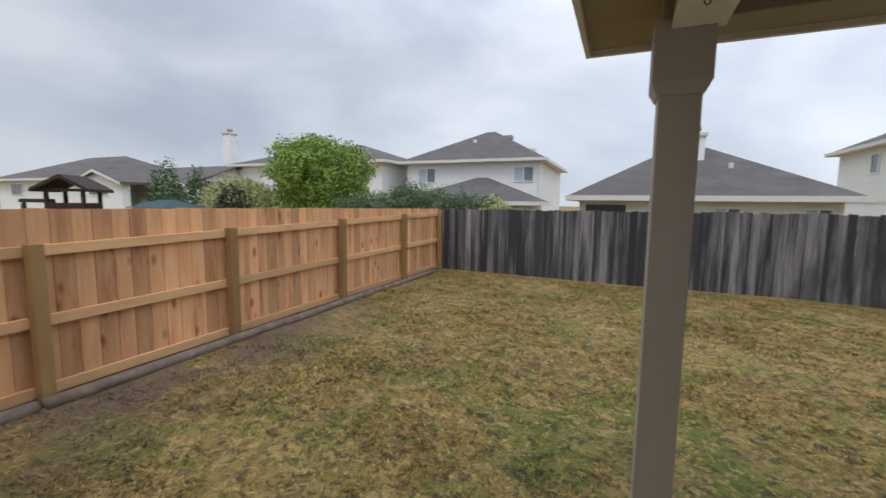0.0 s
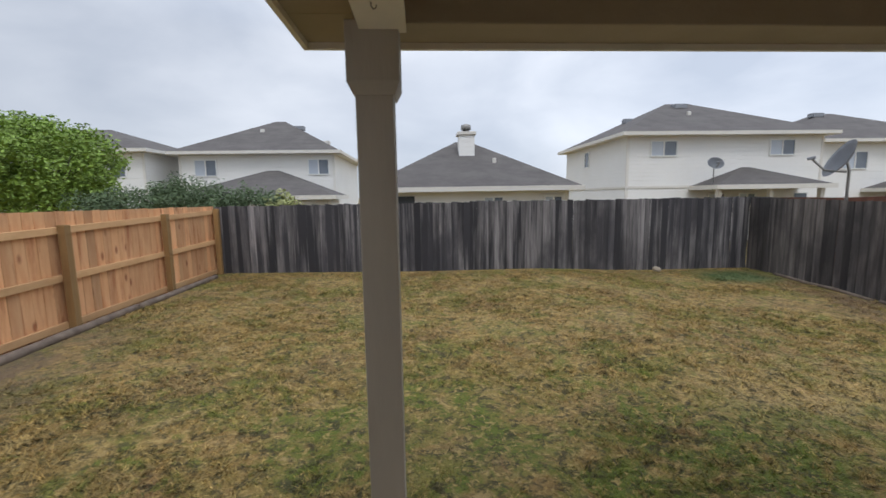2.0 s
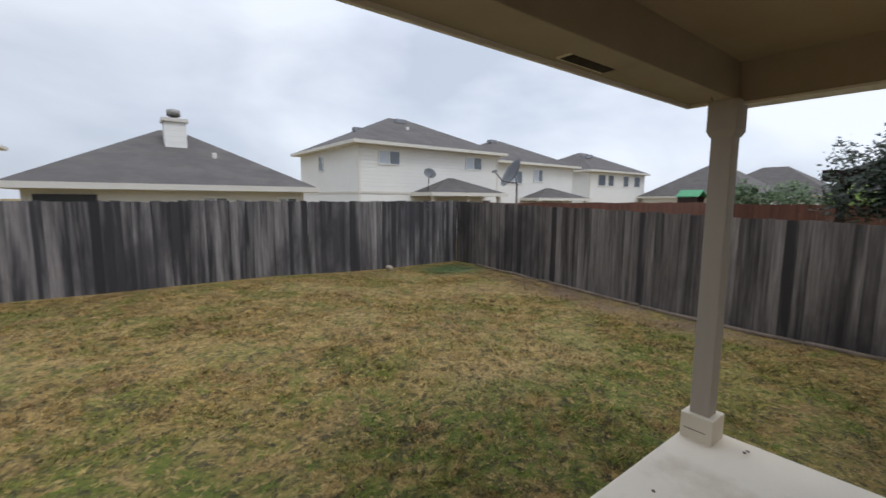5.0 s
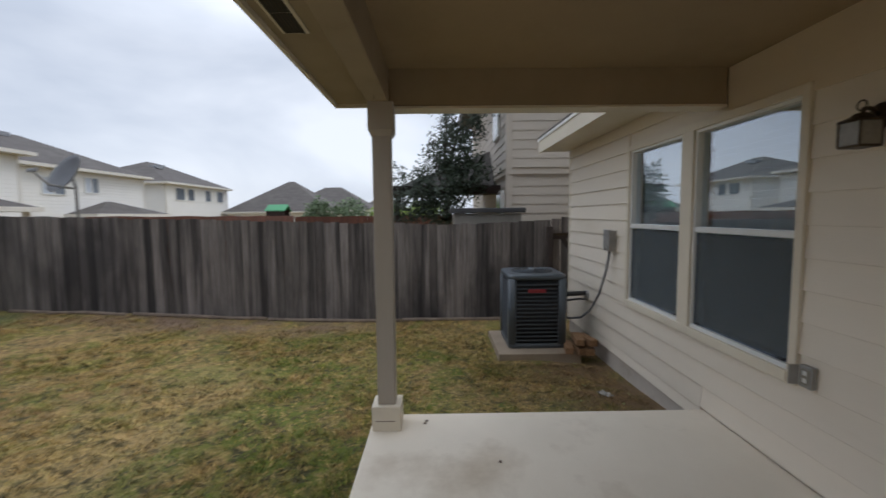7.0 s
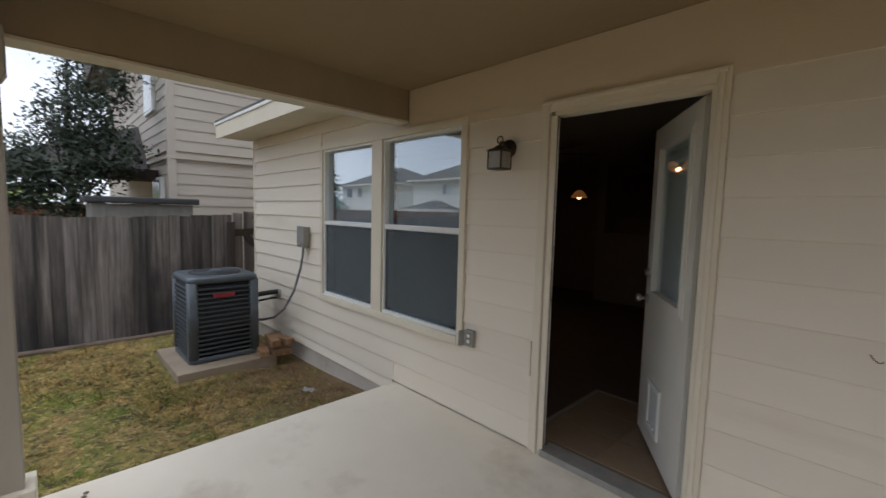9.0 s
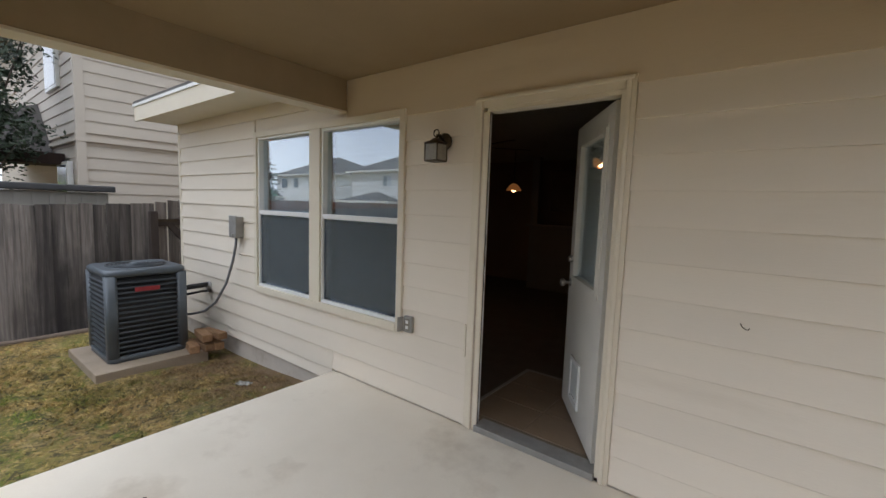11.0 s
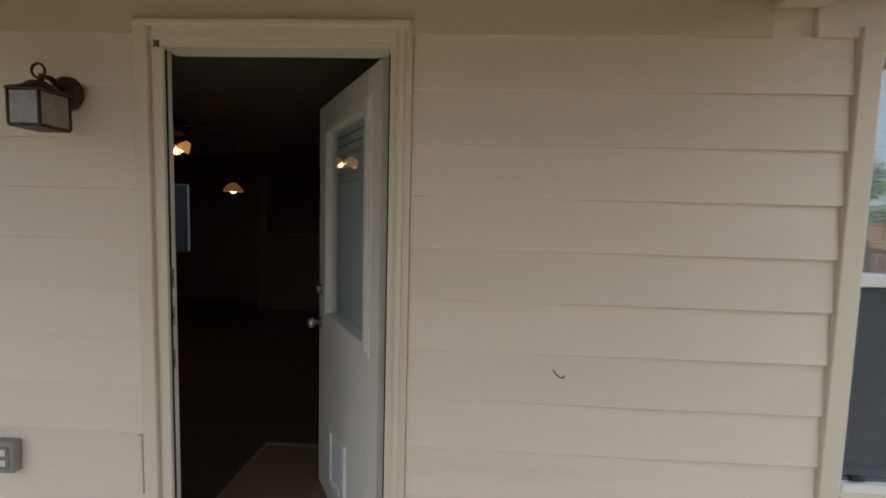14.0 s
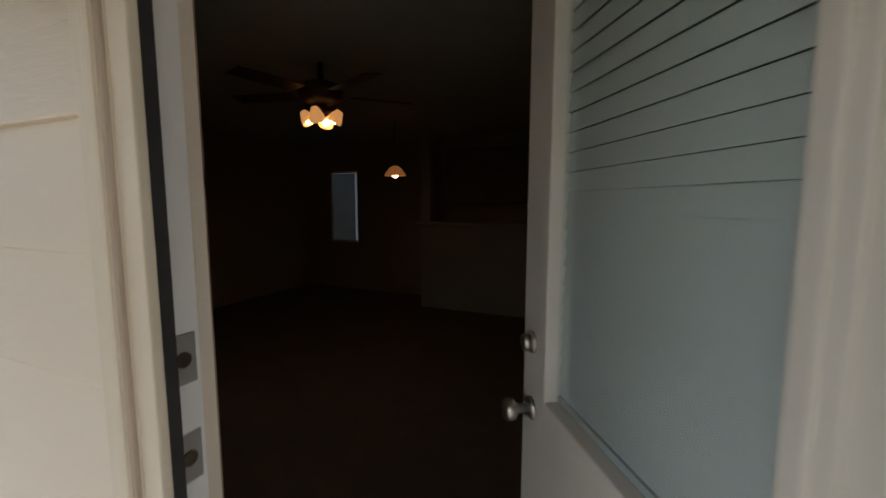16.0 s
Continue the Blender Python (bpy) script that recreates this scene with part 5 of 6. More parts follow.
porch(h4, 13.3, 18.9, 19.0, 20.98, 1.95, 2.85)
h5 = house("white two-storey house with grey hip roof", 21.6, 31.4, 23.3, 32, 4.3, 6.6, (("y", 1.9, 2.8, 1.5, 1.0, 2), ("y", 4.7, 3.0, 1.1, 1.0, 2)), "x", vents=((25.5, 27.2, 0.35),))
porch(h5, 24.8, 31.4, 21.4, 23.28, 1.72, 2.55)
h6 = house("white two-storey house with grey hip roof", 36.6, 47.0, 25.0, 34, 4.4, 6.8, (("y", 1.3, 3.0, 1.4, 1.15, 1), ("y", 3.1, 3.0, 1.1, 1.15, 1), ("y", 6.0, 3.0, 1.1, 1.15, 1), ("y", 8.2, 3.0, 1.3, 1.15, 1)), "x", vents=((40.2, 28.0, 0.5), (41.6, 28.6, 0.4)))
for lab, a in (("single-storey house with broad grey roof", (46, 56, 14.0, 24.5, 1.9, 5.6, (), "y")), ("single-storey house with grey roof, far off", (60, 70, 11.5, 24.0, 2.2, 5.8, (), "y")), ("distant house with grey roof", (70, 80, 7.0, 15.5, 2.0, 5.0, (), "y"))):
    house(lab, *a)
h1 = house("white house with grey roof and tall chimney", -27.2, -14.4, 24.2, 33.5, 4.25, 6.1, (("y", 11.0, 2.9, 0.9, 0.9, 1),), "x", cap=(-28.2, 24.6, 0.72, 6.85))
h0 = house("white house with dark hip roof beyond the playset", -47.0, -33.4, 18.3, 27, 3.05, 5.2, (("y", 2.0, 1.9, 1.7, 0.95, 1),), "x")
hb = thing("house", "white gabled house with grey roof", "house", "houses beyond the fence")
part("wall", box(-36.2, -27.0, 20.8, 27.0, -0.8, 2.95), M_FAR_WALL, hb)
gw = turned(prism([(20.8, 2.9), (27.0, 2.9), (23.9, 4.05)], -36.2, -27.0), Matrix(((0, 1, 0, 0), (1, 0, 0, 0), (0, 0, 1, 0), (0, 0, 0, 1))))
bmesh.ops.recalc_face_normals(gw, faces=gw.faces[:])
part("gable", gw, M_FAR_WALL, hb)
gr = turned(prism([(20.3, 2.78), (23.9, 4.12), (27.5, 2.78), (27.5, 2.92), (23.9, 4.28), (20.3, 2.92)], -36.6, -26.6), Matrix(((0, 1, 0, 0), (1, 0, 0, 0), (0, 0, 1, 0), (0, 0, 0, 1))))
bmesh.ops.recalc_face_normals(gr, faces=gr.faces[:])
part("roof", gr, M_SHINGLE, hb)
for wx in (-30.0, -28.6):
    wf = part("window", box(wx, wx + 1.25, 20.06, 20.14, 1.9, 2.6), M_VINYL, hb, "white framed window")
    part("pane", box(wx + 0.06, wx + 1.19, 20.04, 20.058, 1.96, 2.54), M_FAR_PANE, wf)
part("dormer_wall", box(-30.4, -27.2, 20.1, 20.8, -0.8, 2.75), M_FAR_WALL, hb)
for ob, gx0, gx1, gy, gz0, gz1 in ((h0, -35.0, -30.0, 17.8, 2.75, 3.5), (hb, -30.4, -27.2, 20.1, 2.7, 3.25)):
    part("gable", prism([(gx0, gz0), (gx1, gz0), ((gx0 + gx1) / 2, gz1)], gy, gy + 2.5), M_FAR_WALL, ob)
    mx = (gx0 + gx1) / 2
    part("gable_roof", prism([(gx0 - 0.35, gz0 - 0.12), (mx, gz1 + 0.0), (gx1 + 0.35, gz0 - 0.12), (gx1 + 0.35, gz0 + 0.06), (mx, gz1 + 0.2), (gx0 - 0.35, gz0 + 0.06)], gy - 0.3, gy + 2.6), M_SHINGLE, ob)
    part("rake_trim", prism([(gx0 - 0.35, gz0 - 0.14), (mx, gz1 - 0.02), (gx1 + 0.35, gz0 - 0.14), (gx1 + 0.35, gz0), (mx, gz1 + 0.14), (gx0 - 0.35, gz0)], gy - 0.36, gy - 0.3), M_FAR_TRIM, ob)
part("wall", box(-35.0, -30.0, 17.8, 18.28, -0.8, 2.76), M_FAR_WALL, h0)
wf = part("window", box(-33.6, -31.4, 17.74, 17.8, 1.9, 2.65), M_VINYL, h0, "white framed window")
part("pane", box(-33.5, -31.5, 17.72, 17.738, 1.98, 2.57), M_FAR_PANE, wf)


def dish_antenna(name, at, yaw, size, pole, label):
    ob = thing(name, label, "satellite dish", at=at, rz=yaw)
    bm = bmesh.new()
    rings = []
    for k in range(7):
        r = size * k / 6
        rings.append([bm.verts.new((r * math.cos(a) * 1.0, 0.28 * r * r / size, r * math.sin(a) * 0.86)) for a in np.linspace(0, 2 * math.pi, 25)[:-1]] if k else [bm.verts.new((0, 0, 0))])
    for k in range(24):
        bm.faces.new((rings[0][0], rings[1][k], rings[1][(k + 1) % 24])).smooth = True
        for a, b in zip(rings[1:], rings[2:]):
            bm.faces.new((a[k], b[k], b[(k + 1) % 24], a[(k + 1) % 24])).smooth = True
    bmesh.ops.solidify(bm, geom=bm.faces[:], thickness=0.015)
    part("reflector", turned(bm, Matrix.Rotation(radians(28), 4, "X")), M_DISH, ob, "grey dish reflector")
    part("mast", tube([(0, -0.06, -pole), (0, -0.06, -0.18), (0, -0.02, 0.0)], 0.026, 8), M_GALV, ob)
    part("feed_arm", tube([(0, -0.02, -0.2), (0, size * 0.7, -size * 0.35), (0, size * 1.15, size * 0.15)], 0.02, 6), M_GALV, ob)
    part("feed_head", box(-0.16, 0.16, size * 1.12, size * 1.22, size * 0.1, size * 0.24, 0.02), M_DISH, ob)
    return ob


dish_antenna("satellite_dish", (8.0, 8.4, 2.2), 64, 0.44, 2.9, "large grey satellite dish on a pole")
dish_antenna("satellite_dish", (13.75, 19.9, 2.95), 170, 0.36, 1.2, "small grey satellite dish above the porch roof")

# neighbour on the side: two-storey, boards told apart
nb = thing("neighbour_house", "beige lap-sided two-storey house next door", "house")
NX, NY = 9.3, 0.54
part("wall", box(NX + 0.06, NX + 9, NY - 9, NY - 0.06, -0.8, 5.2), M_BEIGE, nb)
for row in range(30):
    z = -0.6 + row * 0.19
    inset = 0.0 if z > 2.33 else 0.03
    for axis in (0, 1):
        out = [(-0.05, z), (0.022, z), (0.006, z + 0.19), (-0.05, z + 0.19)]
        bm = bmesh.new()
        if axis == 0:
            va = [bm.verts.new((NX + 0.02 - y + inset * 0.8, NY - 0.1, zz)) for y, zz in out]
            vb = [bm.verts.new((NX + 0.02 - y + inset * 0.8, NY - 6.0, zz)) for y, zz in out]
        else:
            va = [bm.verts.new((NX + 0.1, NY - 0.02 + y - inset, zz)) for y, zz in out]
            vb = [bm.verts.new((NX + 6.0, NY - 0.02 + y - inset, zz)) for y, zz in out]
        bm.faces.new(va)
        bm.faces.new(vb[::-1])
        for k in range(4):
            bm.faces.new((va[k], vb[k], vb[(k + 1) % 4], va[(k + 1) % 4]))
        bmesh.ops.recalc_face_normals(bm, faces=bm.faces[:])
        part("siding_board", bm, M_BEIGE, nb)
part("corner_board", box(NX - 0.012, NX + 0.11, NY - 0.11, NY + 0.012, -0.8, 5.2), M_BEIGE, nb)
part("band", box(NX - 0.025, NX + 9, NY - 9, NY + 0.025, 2.30, 2.36), M_BEIGE, nb)
nroof = part("roof", prism([(NX - 0.5, 5.1), (NX + 9.5, 5.1), (NX + 4.5, 8.0)], NY - 9.5, NY + 0.5), M_SHINGLE, nb)
part("fascia", box(NX - 0.53, NX - 0.5, NY - 9.5, NY + 0.5, 4.95, 5.15), M_FAR_TRIM, nroof)
for wx, wz, ww, wh in ((NX + 0.95, 3.25, 0.9, 1.3), (NX + 0.5, 1.0, 0.75, 1.0)):
    wn2 = part("window", box(wx, wx + ww, NY - 0.03, NY + 0.05, wz, wz + wh, 0.01), M_VINYL, nb, "white framed window")
    part("pane", box(wx + 0.06, wx + ww - 0.06, NY + 0.052, NY + 0.056, wz + 0.06, wz + wh - 0.06), M_FAR_PANE, wn2)
bm = bmesh.new()
lo = [bm.verts.new(v) for v in ((NX + 1.7, NY + 2.6, 2.12), (NX + 5, NY + 2.6, 2.12), (NX + 5, NY, 2.12), (NX + 1.7, NY, 2.12))]
a, b = bm.verts.new((NX + 2.9, NY, 3.2)), bm.verts.new((NX + 5, NY, 3.2))
for f in ((lo[0], lo[1], b, a), (lo[3], lo[0], a), (lo[3], lo[2], lo[1], lo[0]), (lo[1], lo[2], b), (lo[2], lo[3], a, b)):
    bm.faces.new(f)
bmesh.ops.recalc_face_normals(bm, faces=bm.faces[:])
pr = part("porch_roof", bm, M_SHINGLE, nb, "dark low porch roof")
part("fascia", box(NX + 0.87, NX + 1.7, NY, NY + 2.6, 1.95, 2.14), M_PLAY, pr)
part("porch_post", box(NX + 1.8, NX + 1.92, NY + 2.4, NY + 2.52, -0.8, 2.12), M_PLAY, nb)

shed = thing("garden_shed", "low grey plastic garden shed with dark lid", "shed")
part("body", box(7.95, 8.75, 0.50, 1.70, -0.8, 1.49, 0.02), M_SHED, shed)
part("lid", box(7.88, 8.82, 0.43, 1.77, 1.50, 1.585, 0.02), M_SHED_ROOF, shed)
for k in range(7):
    part("panel_rib", box(7.935, 7.955, 0.58 + k * 0.16, 0.64 + k * 0.16, -0.7, 1.46, 0.005), M_SHED, shed)


# ---- plants ----
def foliage(bm_lists, centre, radii, n, leaf, rng, lump=0.35, seed=0):
    """Leaf quads scattered through an uneven crown made of clumps."""
    verts, faces = bm_lists
    for _ in range(n):
        while True:
            d = Vector((rng.gauss(0, 1), rng.gauss(0, 1), rng.gauss(0, 1))).normalized()
            r = rng.uniform(0.25, 1) ** 0.45
            edge = 1 + lump * noise.noise(d * 2.3 + Vector((seed, 0, 0))) * 1.6 + 0.16 * noise.noise(d * 6 + Vector((0, seed, 0)))
            p = Vector((d.x * radii[0], d.y * radii[1], d.z * radii[2])) * (r * edge)
            if noise.noise(p * 1.6 + Vector((seed, seed, 0))) > -0.28:
                break
        p += Vector(centre)
        u = Vector((rng.gauss(0, 1), rng.gauss(0, 1), rng.gauss(0, 0.6))).normalized()
        w = u.orthogonal().normalized()
        s = leaf * rng.uniform(0.6, 1.4)
        k = len(verts)
        verts += [p - u * s, p + w * s * 0.5, p + u * s, p - w * s * 0.5]
        faces.append((k, k + 1, k + 2, k + 3))


def plant(name, label, category, x, y, base, crown, material, n, leaf, seed, trunk=0.09, limbs=7, lump=0.35):
    ob = thing(name, label, category)
    rng = random.Random(seed)
    verts, faces = [], []
    total = sum(c[3] * c[4] * c[5] for c in crown)
    for k, c in enumerate(crown):
        foliage((verts, faces), c[:3], c[3:6], int(n * c[3] * c[4] * c[5] / total), leaf, rng, lump, seed + k * 3.7)
    me = bpy.data.meshes.new("crown")
    me.from_pydata([tuple(v) for v in verts], [], faces)
    me.materials.append(material)
    cr = new("crown", me)
    cr.parent = ob
    top = max(c[2] for c in crown)
    bm = tube([(x, y, base - 0.1), (x + 0.04, y, base + (top - base) * 0.35), (x - 0.03, y + 0.05, base + (top - base) * 0.7), (x, y, top)], [trunk, trunk * 0.8, trunk * 0.55, trunk * 0.2], 8)
    for k in range(limbs):
        c = crown[k % len(crown)]
        s = base + (top - base) * rng.uniform(0.3, 0.75)
        e = Vector((c[0] + rng.uniform(-0.8, 0.8) * c[3], c[1] + rng.uniform(-0.8, 0.8) * c[4], c[2] + rng.uniform(-0.3, 0.7) * c[5]))
        m = Vector((x, y, s)).lerp(e, 0.5) + Vector((0, 0, 0.1))
        tube([(x, y, s), m, e], [trunk * 0.45, trunk * 0.3, trunk * 0.1], 6, bm)
    part("trunk", bm, M_BARK, ob)
    return ob


G = -0.75
plant("tree", "bright green leafy round-crowned tree", "tree", -11.0, 14.0, G, [(-11.0, 14, 2.75, 1.9, 1.8, 1.35), (-12.2, 14, 3.1, 1.1, 1.1, 1.0), (-9.9, 14, 2.7, 1.1, 1.1, 1.0), (-11.2, 14, 3.6, 1.0, 1.0, 0.6), (-10.8, 14, 1.7, 1.8, 1.4, 0.8)], M_LEAF, 38000, 0.052, 21, 0.12, 9, 0.25)
plant("shrub", "feathery yellow-green rounded shrub", "shrub", -15.4, 14.2, G, [(-15.6, 14.2, 1.6, 1.7, 1.4, 1.2), (-14.2, 14.2, 1.4, 1.3, 1.2, 1.0), (-12.9, 14.4, 1.3, 1.1, 1.1, 0.95), (-16.7, 14.2, 1.3, 1.0, 1.0, 0.9)], M_LEAF_OLIVE, 20000, 0.05, 23, 0.07)
plant("shrub", "dark green shrub within the hedge", "shrub", -14.6, 13.4, G, [(-14.7, 13.2, 1.3, 0.8, 0.6, 0.9)], M_LEAF_DARK, 2500, 0.06, 25, 0.05)
for k, (x, top, s) in enumerate(((-7.1, 2.05, 1.0), (-6.2, 2.2, 0.95), (-5.2, 1.95, 0.9), (-4.2, 1.9, 0.85), (-8.2, 1.85, 0.9))):
    plant("shrub", "sage green shrub with pale blossom specks", "shrub", x, 12.2, G, [(x, 12.2, top - s * 0.75, s * 0.85, s * 0.8, s * 0.8), (x + 0.4, 12.1, top - s * 0.55, s * 0.5, s * 0.5, s * 0.5)], M_LEAF_SAGE, 11000, 0.03, 31 + k, 0.05, 5)
plant("shrub", "small yellow-green shrub behind the fence", "shrub", -3.35, 12.0, G, [(-3.4, 12.0, 1.35, 0.5, 0.5, 0.45)], M_LEAF_OLIVE, 1200, 0.05, 41, 0.04, 4)
plant("tree", "thin young evergreen beside the white houses", "tree", -20.8, 14.5, G, [(-20.8, 14.5, 1.9, 0.75, 0.7, 1.5), (-19.9, 14.4, 1.5, 0.7, 0.7, 0.9), (-18.6, 14.6, 2.0, 0.55, 0.5, 1.2), (-21.9, 14.5, 1.2, 0.7, 0.6, 0.6)], M_LEAF_SAGE, 5000, 0.07, 43, 0.06)
plant("tree", "dark small-leaved tree beyond the side fence", "tree", 10.1, 1.75, -0.7, [(10.0, 1.71, 2.89, 0.58, 0.58, 0.69), (9.88, 2.06, 2.2, 0.64, 0.64, 0.58), (10.0, 1.42, 3.59, 0.52, 0.58, 0.69), (10.11, 2.58, 1.68, 0.64, 0.58, 0.41), (9.88, 1.37, 2.31, 0.58, 0.58, 0.58), (10.11, 2.87, 2.2, 0.23, 0.23, 0.41), (10.0, 1.25, 4.4, 0.41, 0.46, 0.58), (10.0, 1.89, 1.62, 0.58, 0.58, 0.46)], M_LEAF_DARK, 12000, 0.04, 47, 0.05, 18, 0.5)
for k, (x, y, r) in enumerate(((30.0, 8.3, 1.5), (31.0, 5.6, 1.4), (29.0, 10.0, 0.9), (33, 3.2, 1.6))):
    plant("shrub", "distant rounded green bush", "shrub", x, y, G, [(x, y, 1.6 if k != 1 else 1.4, r * 0.8, r, 1.1), (x + 0.5, y + 0.6, 1.3, r * 0.6, r * 0.7, 0.9)], M_LEAF_SAGE if k in (0, 2) else M_LEAF, 1800, 0.12, 51 + k, 0.06, 4)

# playset with a small roof, tarp tent, slide
play = thing("playset", "dark timber playset with a shingled gable roof", "playset", at=(-16.6, 8.7, -0.75), rz=35)
for sx in (-0.5, 0.5):
    for sy in (-0.45, 0.45):
        part("post", box(sx - 0.045, sx + 0.045, sy - 0.045, sy + 0.045, 0, 2.72), M_PLAY, play)
part("deck", box(-0.58, 0.58, -0.55, 0.55, 1.85, 1.95), M_PLAY, play)
for sy in (-0.48, 0.48):
    part("railing", box(-0.54, 0.54, sy - 0.02, sy + 0.02, 1.97, 2.28), M_PLAY, play)
for sx in (-0.52, 0.52):
    part("railing", box(sx - 0.02, sx + 0.02, -0.44, 0.44, 1.97, 2.28), M_PLAY, play)
part("beam", box(-0.62, 0.62, -0.52, -0.44, 2.64, 2.73), M_PLAY, play)
part("roof", prism([(-0.80, 2.62), (0.0, 3.05), (0.80, 2.62), (0.80, 2.72), (0.0, 3.17), (-0.80, 2.72)], -0.7, 0.7), M_PLAY, play)
part("swing_beam", box(-1.5, -0.56, -0.06, 0.06, 2.28, 2.40), M_PLAY, play)
for k in (-1, 1):
    part("swing_leg", tube([(-1.4, 0, 2.3), (-1.5, 0.6 * k, 0)], 0.045, 6), M_PLAY, play)
tent = thing("tarp_canopy", "teal tarpaulin canopy behind the fence", "canopy", at=(-17.6, 12.4, -0.75))
bm = bmesh.new()
lo = [bm.verts.new(v) for v in ((-1.1, -1, 2.1), (1.1, -1, 2.1), (1.1, 1, 2.1), (-1.1, 1, 2.1))]
tp = [bm.verts.new((-0.55, 0, 2.42)), bm.verts.new((0.5, 0, 2.42))]
for f in ((lo[0], lo[1], tp[1], tp[0]), (lo[1], lo[2], tp[1]), (lo[2], lo[3], tp[0], tp[1]), (lo[3], lo[0], tp[0])):
    bm.faces.new(f)
bmesh.ops.solidify(bm, geom=bm.faces[:], thickness=0.02)
part("canopy", bm, M_TARP, tent)
for sx in (-1.05, 1.05):
    for sy in (-0.95, 0.95):
        part("pole", tube([(sx, sy, 0), (sx, sy, 2.12)], 0.025, 6), M_GALV, tent)
slide = thing("play_slide", "green plastic slide roof over a far fence", "playset", at=(26.0, 11.6, -0.75))
part("canopy", prism([(-0.6, 2.55), (0.1, 2.95), (0.7, 2.5), (0.1, 2.85)], -0.6, 0.6), M_GREEN, slide)
for sx in (-0.5, 0.5):
    part("post", box(sx - 0.05, sx + 0.05, -0.5, 0.5, 0, 2.6), M_PLAY, slide)

# ---- inside the room ----
RY, RX0, RX1 = -5.5, -1.2, X_R - WALL_T
WIN_IN = (5.62, 6.19, 0.79, 1.97)
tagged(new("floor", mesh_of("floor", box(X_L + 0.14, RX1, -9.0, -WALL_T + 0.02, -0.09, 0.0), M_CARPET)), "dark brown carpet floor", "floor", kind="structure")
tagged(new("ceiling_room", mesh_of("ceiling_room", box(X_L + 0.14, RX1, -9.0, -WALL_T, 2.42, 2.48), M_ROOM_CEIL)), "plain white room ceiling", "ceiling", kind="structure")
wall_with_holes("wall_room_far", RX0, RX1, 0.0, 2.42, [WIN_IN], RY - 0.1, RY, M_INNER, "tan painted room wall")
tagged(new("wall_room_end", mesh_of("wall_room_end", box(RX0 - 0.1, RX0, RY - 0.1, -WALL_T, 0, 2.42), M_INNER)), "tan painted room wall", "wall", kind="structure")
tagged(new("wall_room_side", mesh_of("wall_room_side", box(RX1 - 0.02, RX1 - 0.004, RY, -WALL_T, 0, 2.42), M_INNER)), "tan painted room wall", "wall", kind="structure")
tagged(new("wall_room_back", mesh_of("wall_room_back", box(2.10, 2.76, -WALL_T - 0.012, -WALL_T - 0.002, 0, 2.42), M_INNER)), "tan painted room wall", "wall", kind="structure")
iw = thing("window_3", "small room window with half-closed white blinds", "window", kind="structure")
a, b, c, d = WIN_IN
for q in ((a, a + 0.03, c, d), (b - 0.03, b, c, d), (a + 0.03, b - 0.03, c, c + 0.03), (a + 0.03, b - 0.03, d - 0.03, d)):
    part("window_frame", box(q[0], q[1], RY - 0.06, RY - 0.02, q[2], q[3]), M_VINYL, iw)
M_DAY = glow("daylight_behind_blinds", (0.55, 0.62, 0.72), 0.05)
part("daylight", box(a, b, RY - 0.098, RY - 0.09, c, d), M_DAY, iw, "pale daylight behind the blinds")
z = c + 0.04
while z < d - 0.03:
    part("slat", turned(box(a + 0.075, b - 0.02, -0.001, 0.001, -0.02, 0.02), Matrix.Translation((0, RY - 0.03, z)) @ Matrix.Rotation(radians(25), 4, "X")), M_DOOR_BLIND, iw)
    z += 0.04

fan = thing("ceiling_fan", "dark ceiling fan with lit amber glass shades", "ceiling fan", at=(3.52, -2.1, 2.03))
part("rod", tube([(0, 0, 0.38), (0, 0, 0.24)], 0.02, 8), M_FAN, fan)
part("motor", turned(lathe([(0.05, 0), (0.14, 0.03), (0.16, 0.09), (0.12, 0.14), (0.04, 0.17)], 20), Matrix.Translation((0, 0, 0.10))), M_FAN, fan)
for k in range(5):
    m = Matrix.Rotation(radians(72 * k + 12), 4, "Z")
    part("blade", turned(turned(box(0.2, 0.66, -0.065, 0.065, -0.004, 0.004, 0.003), Matrix.Rotation(radians(10), 4, "X")), Matrix.Translation((0, 0, 0.17)) @ m), M_FAN, fan)
part("light_kit", turned(lathe([(0.02, 0), (0.07, 0.02), (0.07, 0.06), (0.03, 0.10)], 16), Matrix.Translation((0, 0, 0.01))), M_FAN, fan)
M_SHADE = glow("amber_shade", (0.85, 0.38, 0.12), 0.26)
M_SHADE_DIM = glow("dim_amber_shade", (0.6, 0.22, 0.06), 0.12)
M_BULB_DIM = glow("dim_bulb", (1.0, 0.55, 0.22), 3.0)
M_BULB = glow("warm_bulb", (1.0, 0.6, 0.26), 15.0)
for k in range(4):
    m = Matrix.Rotation(radians(90 * k + 20), 4, "Z") @ Matrix.Translation((0.105, 0, 0.02)) @ Matrix.Rotation(radians(35), 4, "Y")
    sh = part("shade", turned(lathe([(0.02, 0.05), (0.032, 0.03), (0.05, -0.01), (0.056, -0.04), (0.05, -0.04), (0.03, 0.02)], 14), m), M_SHADE, fan, "glowing amber glass shade")
    own = bmesh.new()
    bmesh.ops.create_uvsphere(own, u_segments=10, v_segments=8, radius=0.026)
    part("bulb", turned(own, m @ Matrix.Translation((0, 0, -0.025))), M_BULB, sh)
pend = thing("pendant_lamp", "glowing amber bowl pendant lamp", "pendant lamp", at=(4.035, -4.0, 1.79))
part("cord", tube([(0, 0, 0.1), (0, 0, 0.62)], 0.006, 6), M_FAN, pend)
